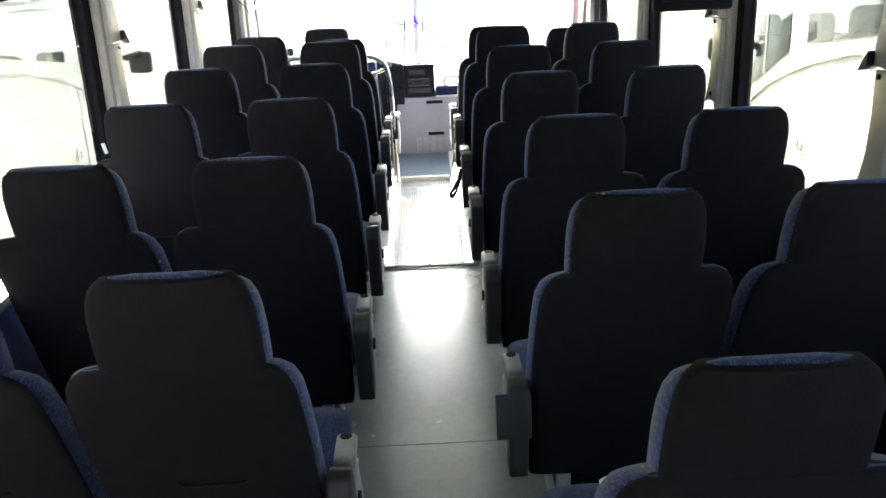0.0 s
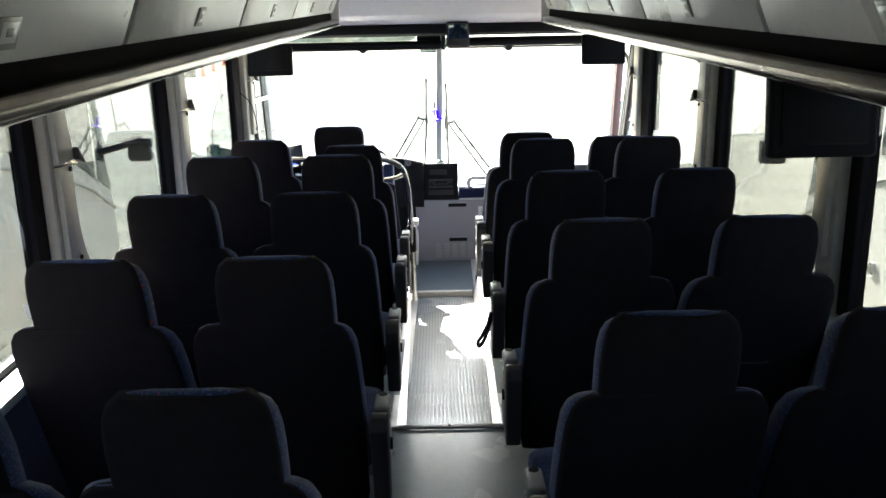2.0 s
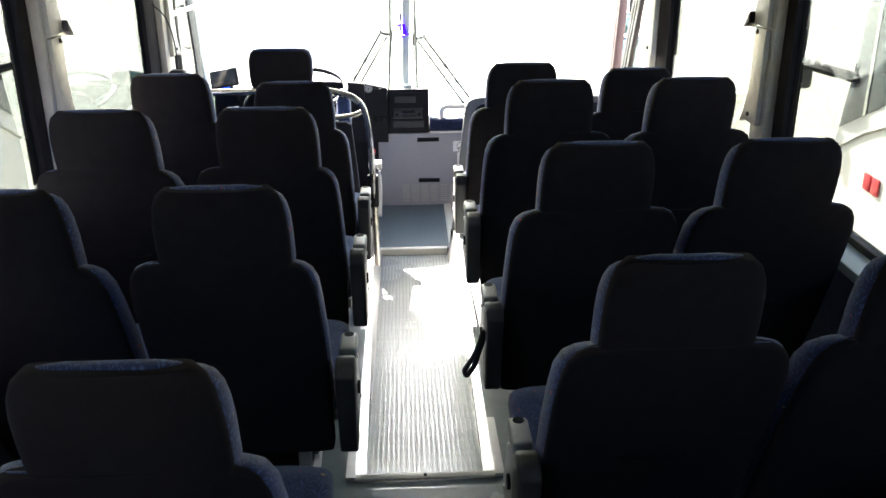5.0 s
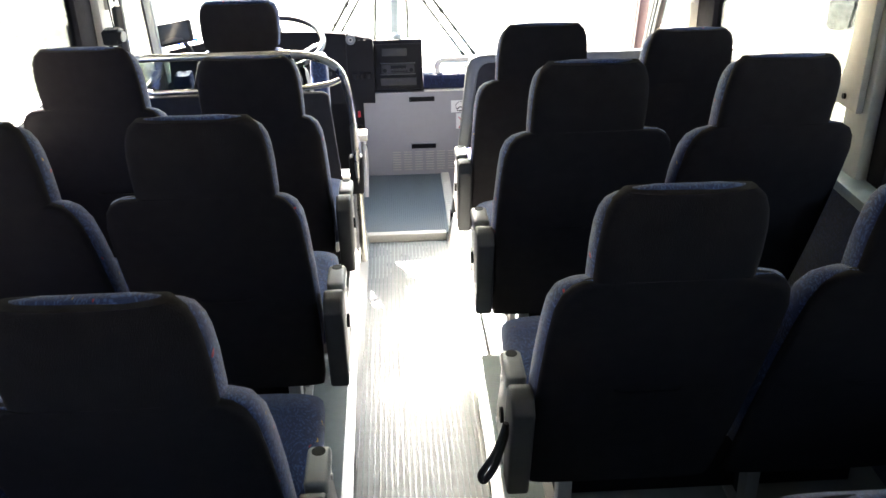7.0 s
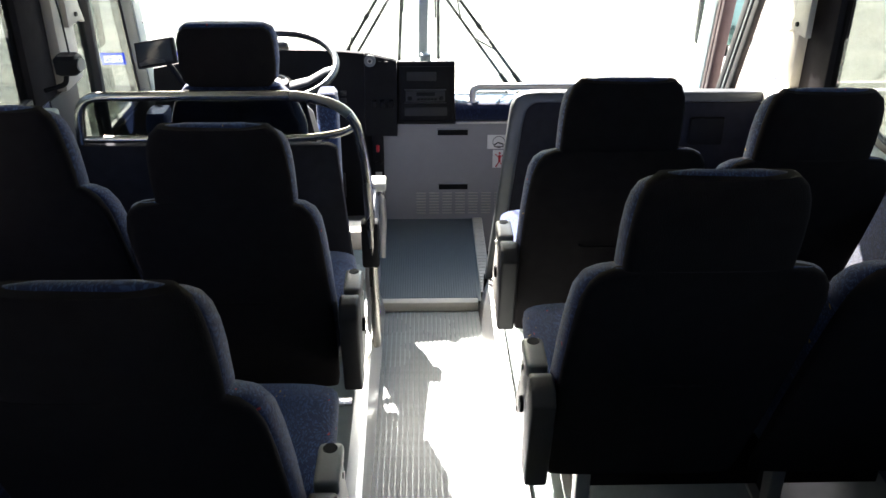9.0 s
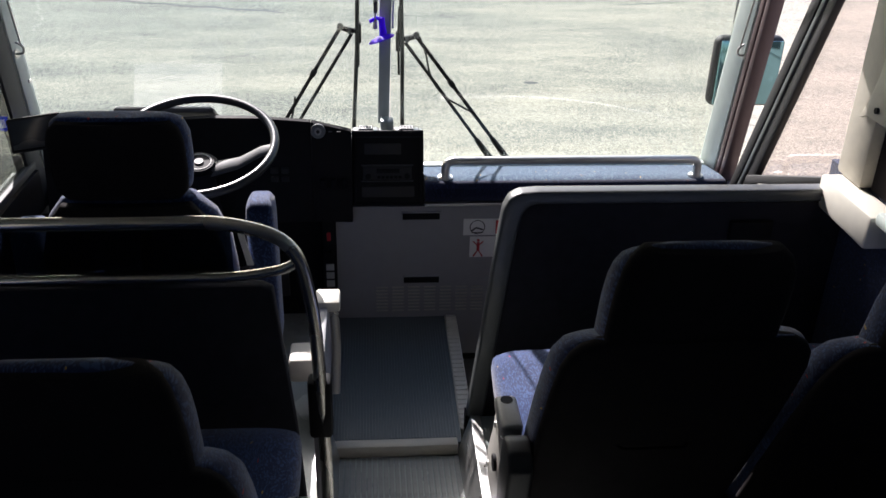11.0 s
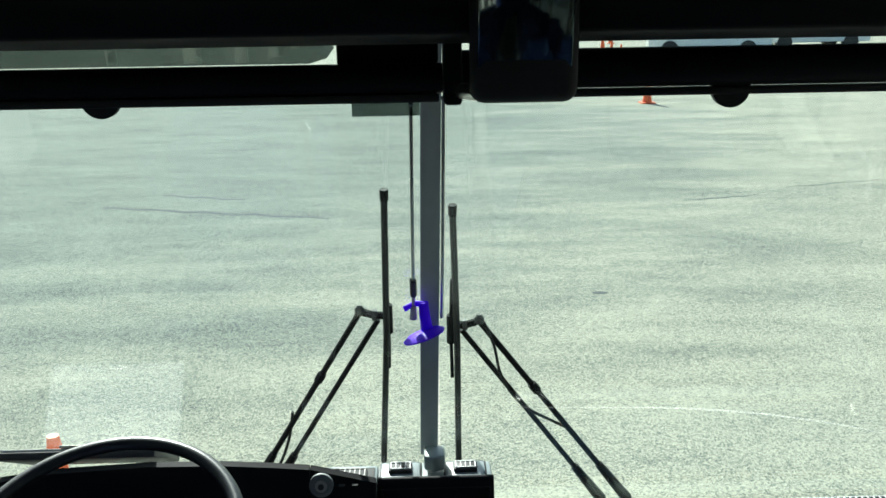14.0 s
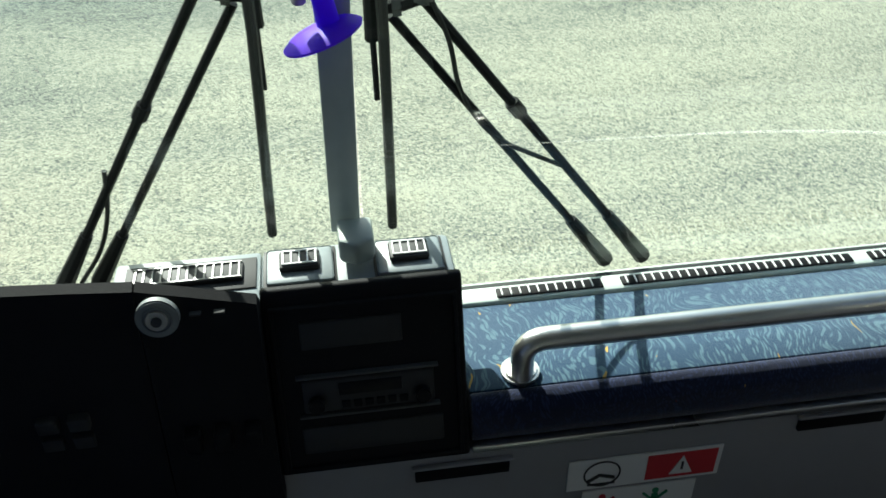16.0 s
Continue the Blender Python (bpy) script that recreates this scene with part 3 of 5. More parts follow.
# the coach's own white outer skin
for sgn in (-1, 1):
    xs = sorted((sgn * (HALF + 0.063), sgn * (HALF + 0.09)))
    skin = thing("coach_body", "white outer body skin of the coach", "coach body", kind="structure")
    part("lower_skin", box(xs[0], xs[1], REAR - 0.1, 7.5 if sgn < 0 else 6.77, -1.05, SILL - 0.03 if sgn > 0 else 0.4), M_WHITE, skin)
    if sgn < 0:
        part("side_skin", box(xs[0], xs[1], REAR - 0.1, 6.37, 0.402, SILL - 0.03), M_WHITE, skin)
    part("upper_skin", box(xs[0], xs[1], REAR - 0.1, 7.45, HEAD + 0.01, 2.0), M_WHITE, skin)
solid("roof", box(-1.31, 1.31, REAR - 0.1, 7.45, 2.062, 2.1, 0.01), M_WHITE, "white roof of the coach", "roof")
solid("nose", box(-1.28, 1.28, 7.682, 7.72, -1.05, 0.31, 0.01), M_WHITE, "white front skin of the coach", "coach body")

# luggage bins along both sides
for sgn in (-1, 1):
    rack = thing("luggage_rack", "grey overhead luggage bins with a satin hand rail", "luggage rack", kind="structure")
    f = lambda pts: [(sgn * x, z) for x, z in pts]
    part("underside", prism(f([(HALF - 0.002, 1.672), (HALF - 0.002, 1.7), (0.68, 1.64), (0.66, 1.612)]), "y", REAR, 6.56), M_CEIL, rack, "pale bin floor panel")
    edges = [REAR, -0.385, 0.69, 1.765, 2.84, 3.915, 4.99, 6.065, 6.56]
    for a, b_ in zip(edges, edges[1:]):
        part("bin_door", prism(f([(0.637, 1.648), (0.5, 1.99), (0.52, 1.995), (0.657, 1.653)]), "y", a + 0.013, b_ - 0.013, 0.004), M_CEIL, rack, "off-white bin door")
        mid = (a + b_) / 2
        frame_ = [(0.626, 1.668), (0.608, 1.713), (0.614, 1.716), (0.632, 1.671)]
        latch = part("latch", prism(f(frame_), "y", mid - 0.034, mid + 0.034, 0.001), M_GREY, rack, "small square latch")
        part("button", prism(f([(0.621, 1.677), (0.6095, 1.706), (0.614, 1.708), (0.626, 1.679)]), "y", mid - 0.024, mid + 0.024, 0.001), M_CEIL, latch)
        part("keyhole", prism(f([(0.616, 1.686), (0.6115, 1.698), (0.616, 1.7), (0.621, 1.688)]), "y", mid - 0.01, mid + 0.01, 0.0005), M_SHELL, latch)
    part("bin_back", prism(f([(0.661, 1.65), (0.53, 1.992), (0.54, 1.994), (0.671, 1.654)]), "y", REAR, 6.55), M_DARK, rack, smooth=None)
    part("end_cap", prism(f([(0.5, 1.99), (0.6, 1.7), (0.602, 1.57), (0.68, 1.565), (HALF - 0.004, 1.66), (HALF - 0.004, 1.97)]), "y", 6.562, 6.58, 0.004), M_CEIL, rack, "pale rack end cap")
    part("rail_recess", prism(f([(0.645, 1.60), (0.65, 1.648), (0.7, 1.648), (0.7, 1.60)]), "y", REAR, 6.55), M_BACK, rack, "dark recess over the rail")
    part("hand_rail", prism(f([(0.618, 1.566), (0.604, 1.576), (0.601, 1.592), (0.608, 1.606), (0.63, 1.611), (0.655, 1.606), (0.668, 1.584), (0.655, 1.566)]), "y", REAR, 6.56, 0.004), M_RAIL, rack, "dark bronze metal hand rail")
    part("light_strip", prism(f([(0.69, 1.597), (0.69, 1.612), (0.83, 1.626), (0.83, 1.611)]), "y", REAR, 6.55, 0.002), M_GREY, rack)


# ---------------------------------------------------------------- seats
def rest_ring(cx, y, z, hw, hd, e=4.0, lift=0.0, drop=0.0, n=32):
    """A ring round a leaning rest; lift raises its corners, drop lowers its front."""
    return [(px, py, pz - drop * (py - y + hd) / (2 * hd)) for px, py, pz in superring(cx, y, z, hw, hd, e, n, lift)]


def seat_half(root, cx, aisle):
    """One place of a double seat: cushion, back with square shoulders, wedge headrest, dark rear covers."""
    lean = lambda z: 0.24 - 0.26 * (z - 0.36) / 0.62
    slim = 0.008 if aisle < 0 else 0.002
    bx = cx + aisle * slim
    rows = [rest_ring(bx, lean(z) + hd, z, hw - slim, hd, e, 0.0, drop) for z, hw, hd, e, drop in (
        (0.34, 0.19, 0.03, 4, 0), (0.36, 0.218, 0.05, 4, 0), (0.5, 0.229, 0.058, 4, 0), (0.68, 0.228, 0.06, 4, 0), (0.79, 0.225, 0.058, 4, 0), (0.86, 0.221, 0.056, 3.8, 0.005),
        (0.9, 0.211, 0.052, 3.6, 0.01), (0.925, 0.196, 0.046, 3.4, 0.016), (0.942, 0.172, 0.038, 3.2, 0.02), (0.949, 0.14, 0.024, 3, 0.02))]
    part("backrest", rings_loft(rows), M_FABRIC, root, smooth=60)
    rows = [superring(bx, lean(z) + 0.014, z, hw - slim, 0.02, 4, 28) for z, hw in (
        (0.256, 0.212), (0.3, 0.219), (0.5, 0.224), (0.68, 0.2235), (0.79, 0.221), (0.86, 0.2165), (0.9, 0.206), (0.922, 0.192), (0.936, 0.17), (0.942, 0.14))]
    cover = part("back_cover", rings_loft(rows), M_BACK, root, "dark cloth rear cover", smooth=60)
    zg = 0.62
    yg = lean(zg)
    part("grab_strip", tube([(cx - 0.07, yg - 0.004, zg + 0.006), (cx - 0.06, yg - 0.014, zg), (cx + 0.06, yg - 0.014, zg), (cx + 0.07, yg - 0.004, zg + 0.006)], 0.003, 8, bend=0.02), M_BACK, cover)
    hy = lambda z: lean(z) + 0.0016 if z < 0.93 else 0.0026 - 0.227 * (z - 0.93)
    hx = cx - (0.011 if aisle > 0 else -0.012)
    narrow = 0.005 if aisle > 0 else 0.0015
    rows = [rest_ring(hx, hy(z) + 0.045, z, hw - narrow, hd * 0.9, 3.6, lift, drop) for z, hw, hd, lift, drop in (
        (0.872, 0.132, 0.03, 0, 0), (0.885, 0.145, 0.047, 0, 0), (0.93, 0.15, 0.054, 0, 0), (1.0, 0.15, 0.055, 0, 0.0), (1.046, 0.148, 0.053, 0, 0.006), (1.078, 0.143, 0.05, 0.002, 0.014),
        (1.1, 0.134, 0.044, 0.004, 0.02), (1.114, 0.121, 0.036, 0.005, 0.026), (1.121, 0.101, 0.025, 0.004, 0.024), (1.1225, 0.06, 0.012, 0.002, 0.012))]
    head = part("headrest", rings_loft(rows), M_FABRIC, root, smooth=60)
    rows = [superring(hx, hy(z) + 0.013 + dy, z, hw - narrow, 0.022, 4, 28, lift) for z, hw, dy, lift in (
        (0.868, 0.136, 0, 0), (0.93, 0.1465, 0, 0), (1.0, 0.1465, 0, 0), (1.046, 0.144, 0, 0), (1.078, 0.139, 0.002, 0.002), (1.1, 0.13, 0.005, 0.004), (1.1155, 0.113, 0.0105, 0.0045))]
    part("rear_cover", rings_loft(rows), M_BACK, head, smooth=60)
    # cushion
    rows = []
    for y, hw, zt, zb in ((0.27, 0.2, 0.455, 0.375), (0.3, 0.222, 0.475, 0.36), (0.45, 0.23, 0.472, 0.355), (0.6, 0.232, 0.476, 0.355), (0.68, 0.228, 0.466, 0.36), (0.71, 0.21, 0.44, 0.38)):
        r = []
        for k in range(24):
            a = 2 * math.pi * k / 24
            c, s = math.cos(a), math.sin(a)
            r.append((cx + hw * math.copysign(abs(c) ** 0.4, c), y, (zt + zb) / 2 + (zt - zb) / 2 * math.copysign(abs(s) ** 0.5, s)))
        rows.append(r)
    part("cushion", rings_loft(rows), M_FABRIC, root, smooth=60)


def double_seat(side):
    """A pair of places on one frame; side 1 stands right of the aisle."""
    root = thing("coach_seat", "double coach seat in dark blue patterned moquette", "coach seat", group="passenger seats")
    seat_half(root, side * 0.45, side)
    seat_half(root, side * 0.918, side)
    a, b_ = sorted((side * 0.177, side * 0.217))
    part("end_plate", prism([(0.16, 0.33), (0.23, 0.33), (0.225, 0.5), (0.205, 0.575), (0.19, 0.603), (0.165, 0.612), (0.13, 0.606), (0.105, 0.58)], "x", a if side > 0 else a - 0.008, b_ + 0.008 if side > 0 else b_, 0.008, seg=3), M_ENDCAP, root, "black plastic arm end plate")
    part("side_panel", prism([(0.233, 0.33), (0.36, 0.33), (0.4, 0.36), (0.4, 0.4), (0.345, 0.5), (0.32, 0.57), (0.212, 0.57)], "x", min(a, b_) + 0.003, b_ - 0.003, 0.008), M_SHELL, root, "scuffed grey side panel")
    arm = part("armrest", prism([(0.208, 0.574), (0.3, 0.572), (0.318, 0.58), (0.318, 0.6), (0.3, 0.61), (0.2, 0.612)], "x", a - 0.002, b_ + 0.002, 0.009, seg=3), M_SHELL, root, "grey plastic armrest")
    part("cup_hole", disc(((a + b_) / 2, 0.29, 0.6095), (0, 0, 1), 0.013, 0.004, 20), M_DARK, arm)
    for yb, zb in ((0.3, 0.54), (0.37, 0.375)):
        part("bolt", disc((side * 0.179, yb, zb), (1, 0, 0), 0.007, 0.006, 12), M_ALU, root)
    part("hinge", disc((side * 0.179, 0.275, 0.46), (1, 0, 0), 0.018, 0.012, 18), M_DARK, root)
    xs = sorted((side * 0.24, side * 1.14))
    part("seat_frame", box(xs[0], xs[1], 0.34, 0.39, 0.315, 0.352, 0.006), M_GREY, root, "grey steel cross bar")
    part("seat_frame", box(xs[0], xs[1], 0.56, 0.61, 0.315, 0.352, 0.006), M_GREY, root)
    # dark sheet added to stand for the shade under the cushions and block sun
    part("shade_panel", box(min(side * 0.37, side * 1.12), max(side * 0.37, side * 1.12), 0.455, 0.463, 0.06, 0.312), M_BACK, root, "added dark panel that shades the floor under the cushions")
    for x in (0.33, 0.8):
        a, b_ = sorted((side * x, side * (x + 0.035)))
        part("leg", prism([(0.36, 0.04), (0.4, 0.04), (0.42, 0.32), (0.36, 0.32)], "x", a, b_, 0.004), M_GREY, root, "grey painted steel leg")
        part("leg", prism([(0.56, 0.04), (0.6, 0.04), (0.6, 0.32), (0.55, 0.32)], "x", a, b_, 0.004), M_GREY, root)
        part("leg_panel", box((a + b_) / 2 - 0.004, (a + b_) / 2 + 0.004, 0.402, 0.55, 0.055, 0.32), M_DARK, root)
        part("foot", box(a - 0.01, b_ + 0.01, 0.33, 0.63, 0.04, 0.054, 0.004), M_GREY, root)
    return root


first = {1: double_seat(1), -1: double_seat(-1)}
ROWS_R = [(1.24, Z0), (1.99, Z0), (2.75, Z0), (3.53, Z0), (4.26, Z0), (5.02, Z0), (5.74, ZF + 0.008)]
# backs of single window places that sit higher or lower than their neighbour: (side, row) > shift
SET_BACK = {(-1, 5): Vector((0.012, 0.025, 0.03)), (1, 6): Vector((0.0, 0.0, -0.027))}
ROWS_L = [(1.64, Z0), (2.42, Z0), (3.205, Z0), (3.965, Z0), (4.69, Z0), (5.475, ZF)]
for side, rows_ in ((1, ROWS_R), (-1, ROWS_L)):
    for i, (y, z) in enumerate(rows_):
        zz = z - 0.04
        if i == 0:
            first[side].matrix_basis = pose(0, y - 0.055, zz)
        else:
            seat = copy_thing(first[side], pose(-0.012 if side < 0 and i == 5 else 0, y - 0.055, zz))
            for piece in seat.children:
                if (side, i) in SET_BACK and piece.name.split(".")[0] in ("backrest", "back_cover", "headrest") and abs(piece.bound_box[0][0] + piece.bound_box[6][0]) > 1.4:
                    piece.location += SET_BACK[side, i]


# ---------------------------------------------------------------- windscreen and front
def screen_y(z):
    """The windscreen leans back towards its top."""
    return 7.6 - 0.2 * (z - 0.6)


def slab(x0, x1, z0, z1, th, off, bev=0.0):
    """A flat bar in the windscreen's plane, off metres inside it."""
    return prism([(screen_y(z0) - off, z0), (screen_y(z1) - off, z1), (screen_y(z1) - off + th, z1), (screen_y(z0) - off + th, z0)], "x", x0, x1, bev)


wind = thing("windscreen", "two-piece flat coach windscreen with a grey centre post", "windscreen", kind="structure")
for a, b_ in ((-1.235, -0.02), (0.0, 1.2)):
    pane = part("pane", slab(a, b_, 0.35, 1.75, 0.006, 0.0), M_GLASS, wind)
    pane.visible_shadow = False
part("centre_post", prism([(-0.033, 0), (-0.033, 0.012), (-0.022, 0.028), (0.002, 0.028), (0.013, 0.012), (0.013, 0)], "z", 0, 1.2, 0.003), M_CENTRE, wind, "grey painted centre post").matrix_basis = Matrix.Translation((-0.018, screen_y(0.55) - 0.045, 0.55)) @ Matrix.Rotation(0.02, 4, "Y") @ Matrix.Rotation(math.atan(0.2), 4, "X") @ Matrix.Diagonal((0.85, 1, 1, 1))
smear = bmesh.new()
edge = [[smear.verts.new((x, screen_y(z) - 0.0015, z + d)) for d in (-w_, w_)] for x, z, w_ in ((0.16 + 0.048 * k, 0.652 - 0.013 * (k / 8) - 0.095 * max(0, (k - 6) / 14) ** 2, 0.0004 + 0.0022 * math.sin(math.pi * (k + 1) / 23) ** 2) for k in range(21))]
for u, w_ in zip(edge, edge[1:]):
    smear.faces.new((u[0], w_[0], w_[1], u[1]))
part("wiper_smear", smear, M_SMEAR, wind, "thin pale arc wiped onto the glass", None)
part("post_foot", prism([(-0.038, 7.5), (-0.038, 7.55), (0.008, 7.55), (0.008, 7.5), (-0.015, 7.488)], "z", 0.549, 0.585, 0.006), M_POST, wind)
part("bottom_seal", slab(-1.2, 1.2, 0.332, 0.35, 0.026, 0.01, 0.004), M_RUBBER, wind)
for sgn in (-1, 1):
    pil = thing("front_pillar", "grey-green painted windscreen pillar", "pillar", kind="structure")
    lean = Matrix(((1, 0, 0, 0), (0, 1, -0.2, 0.12), (0, 0, 1, 0), (0, 0, 0, 1)))
    f = lambda pts: [(sgn * (x if sgn > 0 else x + 0.028), y) for x, y in pts]
    if sgn > 0:
        pieces = (("column", [(1.184, 7.61), (1.184, 7.6), (1.198, 7.497), (1.245, 7.497), (1.245, 7.61)], M_PILLAR, ""),
                  ("gap_seal", [(1.201, 7.495), (1.203, 7.483), (1.25, 7.483), (1.25, 7.495)], M_RUBBER, "black rubber seal"),
                  ("seal", [(1.198, 7.481), (1.2, 7.456), (1.25, 7.456), (1.25, 7.481)], M_BROWN, "brown door seal frame"),
                  ("groove", [(1.206, 7.454), (1.206, 7.448), (1.25, 7.448), (1.25, 7.454)], M_RUBBER, "black groove"),
                  ("seal", [(1.2, 7.446), (1.203, 7.42), (1.25, 7.42), (1.25, 7.446)], M_BROWN, "brown door seal frame"))
    else:
        pieces = (("column", [(1.186, 7.6), (1.186, 7.58), (1.2, 7.545), (1.245, 7.545), (1.245, 7.6)], M_PILLAR, ""),
                  ("seal", [(1.203, 7.543), (1.206, 7.42), (1.25, 7.42), (1.25, 7.543)], M_RUBBER, "wide black rubber seal"))
    for nm, pts, m_, lb in pieces:
        bm = prism(f(pts), "z", -0.2, 1.75, 0.003)
        bm.transform(lean)
        part(nm, bm, m_, pil, lb)
    for z in (0.52, 0.72, 1.02, 1.3):
        part("screw", disc((sgn * 1.2, screen_y(z) - 0.052, z), (sgn * -0.93, -0.37, 0), 0.007, 0.006, 10), M_ALU, pil)
    cd = thing("blind_cord", "steel blind cord with a hook on the pillar", "blind cord")
    part("cord", tube([(sgn * 1.14, 7.14, 1.39), (sgn * 1.16, 7.34, 1.1), (sgn * 1.175, 7.44, 0.86)], 0.003, 8), M_STEEL, cd)
    part("hook", tube([(sgn * 1.2, 7.455, 0.83), (sgn * 1.172, 7.445, 0.835), (sgn * 1.168, 7.44, 0.86), (sgn * 1.185, 7.43, 0.875)], 0.004, 8, bend=0.012), M_STEEL, cd)
    part("rosette", disc((sgn * 1.2, 7.46, 0.83), (sgn * -0.95, -0.3, 0), 0.016, 0.006, 18, bev=0.002), M_STEEL, cd)
solid("wall_front", box(-1.25, 1.25, 7.6, 7.68, -1.1, 0.335), M_DARK, "front wall of the coach under the windscreen", "wall")

# header, blind rollers and mirror
head = thing("header_panel", "black header over the windscreen with roller blinds", "header", kind="structure")
part("header", prism([(6.99, 1.556), (7.0, 1.5), (7.08, 1.482), (7.16, 1.482), (7.2, 1.52), (7.4, 1.54), (7.4, 1.556)], "x", -1.2, 1.2, 0.006), M_DARK, head)
part("blind_roller", tube([(-1.14, 7.14, 1.428), (0.005, 7.14, 1.428)], 0.023, 16), M_DARK, head, "black blind roller tube")
part("blind_roller", tube([(0.035, 7.14, 1.439), (1.12, 7.14, 1.439)], 0.03, 16), M_DARK, head)
part("blind_mesh", prism([(-1.14, 1.45), (-0.2, 1.45), (-0.172, 1.458), (-0.16, 1.474), (-0.172, 1.492), (-0.2, 1.5), (-1.14, 1.5)], "y", 7.17, 7.1715), M_MESH, head, "grey perforated blind mesh")
part("mesh_frame", box(-0.157, 0.0, 7.165, 7.178, 1.448, 1.5, 0.003), M_DARK, head)
part("blind_hem", box(-1.1, 0.0, 7.128, 7.15, 1.392, 1.405, 0.003), M_RUBBER, head)
part("blind_hem", box(0.04, 1.1, 7.128, 7.15, 1.396, 1.408, 0.003), M_RUBBER, head)
for x in (-0.515, 0.45):
    part("hem_grip", disc((x, 7.14, 1.405), (0, 1, 0), 0.03, 0.012, 28), M_RUBBER, head, "round black pull tab")
part("blind_cloth", box(-0.135, -0.03, 7.14, 7.143, 1.371, 1.395), M_MESH, head, "grey perforated blind mesh")
for x in (-1.15, 0.02, 1.13):
    part("bracket", box(x - 0.014, x + 0.014, 7.1, 7.18, 1.39, 1.5, 0.006), M_DARK, head)
mir = thing("interior_mirror", "square black-framed interior mirror under the header", "mirror")
part("housing", box(0.038, 0.186, 6.965, 7.0, 1.408, 1.575, 0.02, 4), M_RUBBER, mir)
part("mirror_glass", box(-0.064, 0.064, -0.004, 0.004, -0.072, 0.072, 0.003), M_DIMMIRROR, mir).matrix_basis = Matrix.Translation((0.112, 6.965, 1.4915)) @ Matrix.Rotation(radians(9), 4, "X")
part("stem", tube([(0.06, 6.99, 1.42), (0.03, 7.12, 1.41)], 0.012), M_STEEL, mir)
part("joint", disc((0.022, 7.12, 1.405), (1, 0, 0), 0.012, 0.02, 16), M_STEEL, mir)

rods = thing("blind_cord", "pair of steel blind cords beside the centre post", "blind cord")
part("cord", tube([(-0.044, 7.14, 1.39), (-0.048, 7.3, 1.17), (-0.052, 7.46, 0.945)], 0.0035, 8), M_STEEL, rods)
part("connector", tube([(-0.051, 7.41, 1.015), (-0.051, 7.44, 0.975)], 0.007, 10), M_SWITCH, rods, "dull grey cord connector")
part("toggle", tube([(-0.052, 7.46, 0.945), (-0.053, 7.468, 0.915)], 0.006, 10, r2=0.008), M_CREAM, rods)
part("cord", tube([(0.006, 7.13, 1.4), (0.006, 7.36, 1.07), (0.005, 7.47, 0.915)], 0.0035, 8), M_STEEL, rods)

cup = thing("suction_hook", "translucent purple plastic suction hook on the centre post", "hook")
part("cup", rings_loft([[c + (q_ @ Vector((math.cos(a_), math.sin(a_), 0))) * r_ for a_ in (2 * math.pi * k / 28 for k in range(28))] for q_ in (Vector((-0.33, 0.13, 0.93)).to_track_quat("Z", "Y"),) for c, r_ in ((Vector((-0.0305, 7.458, 0.8765)), 0.02), (Vector((-0.031, 7.458, 0.8785)), 0.043), (Vector((-0.0318, 7.458, 0.8815)), 0.0445), (Vector((-0.033, 7.458, 0.887)), 0.036), (Vector((-0.0345, 7.458, 0.891)), 0.016))]), M_PURPLE, cup)
part("stem", tube([(-0.024, 7.46, 0.887), (-0.029, 7.463, 0.918), (-0.032, 7.465, 0.95)], 0.0125, 12, r2=0.01), M_PURPLE, cup)
part("hook", tube([(-0.032, 7.465, 0.946), (-0.05, 7.463, 0.949), (-0.071, 7.46, 0.938)], 0.006, 10), M_PURPLE, cup)

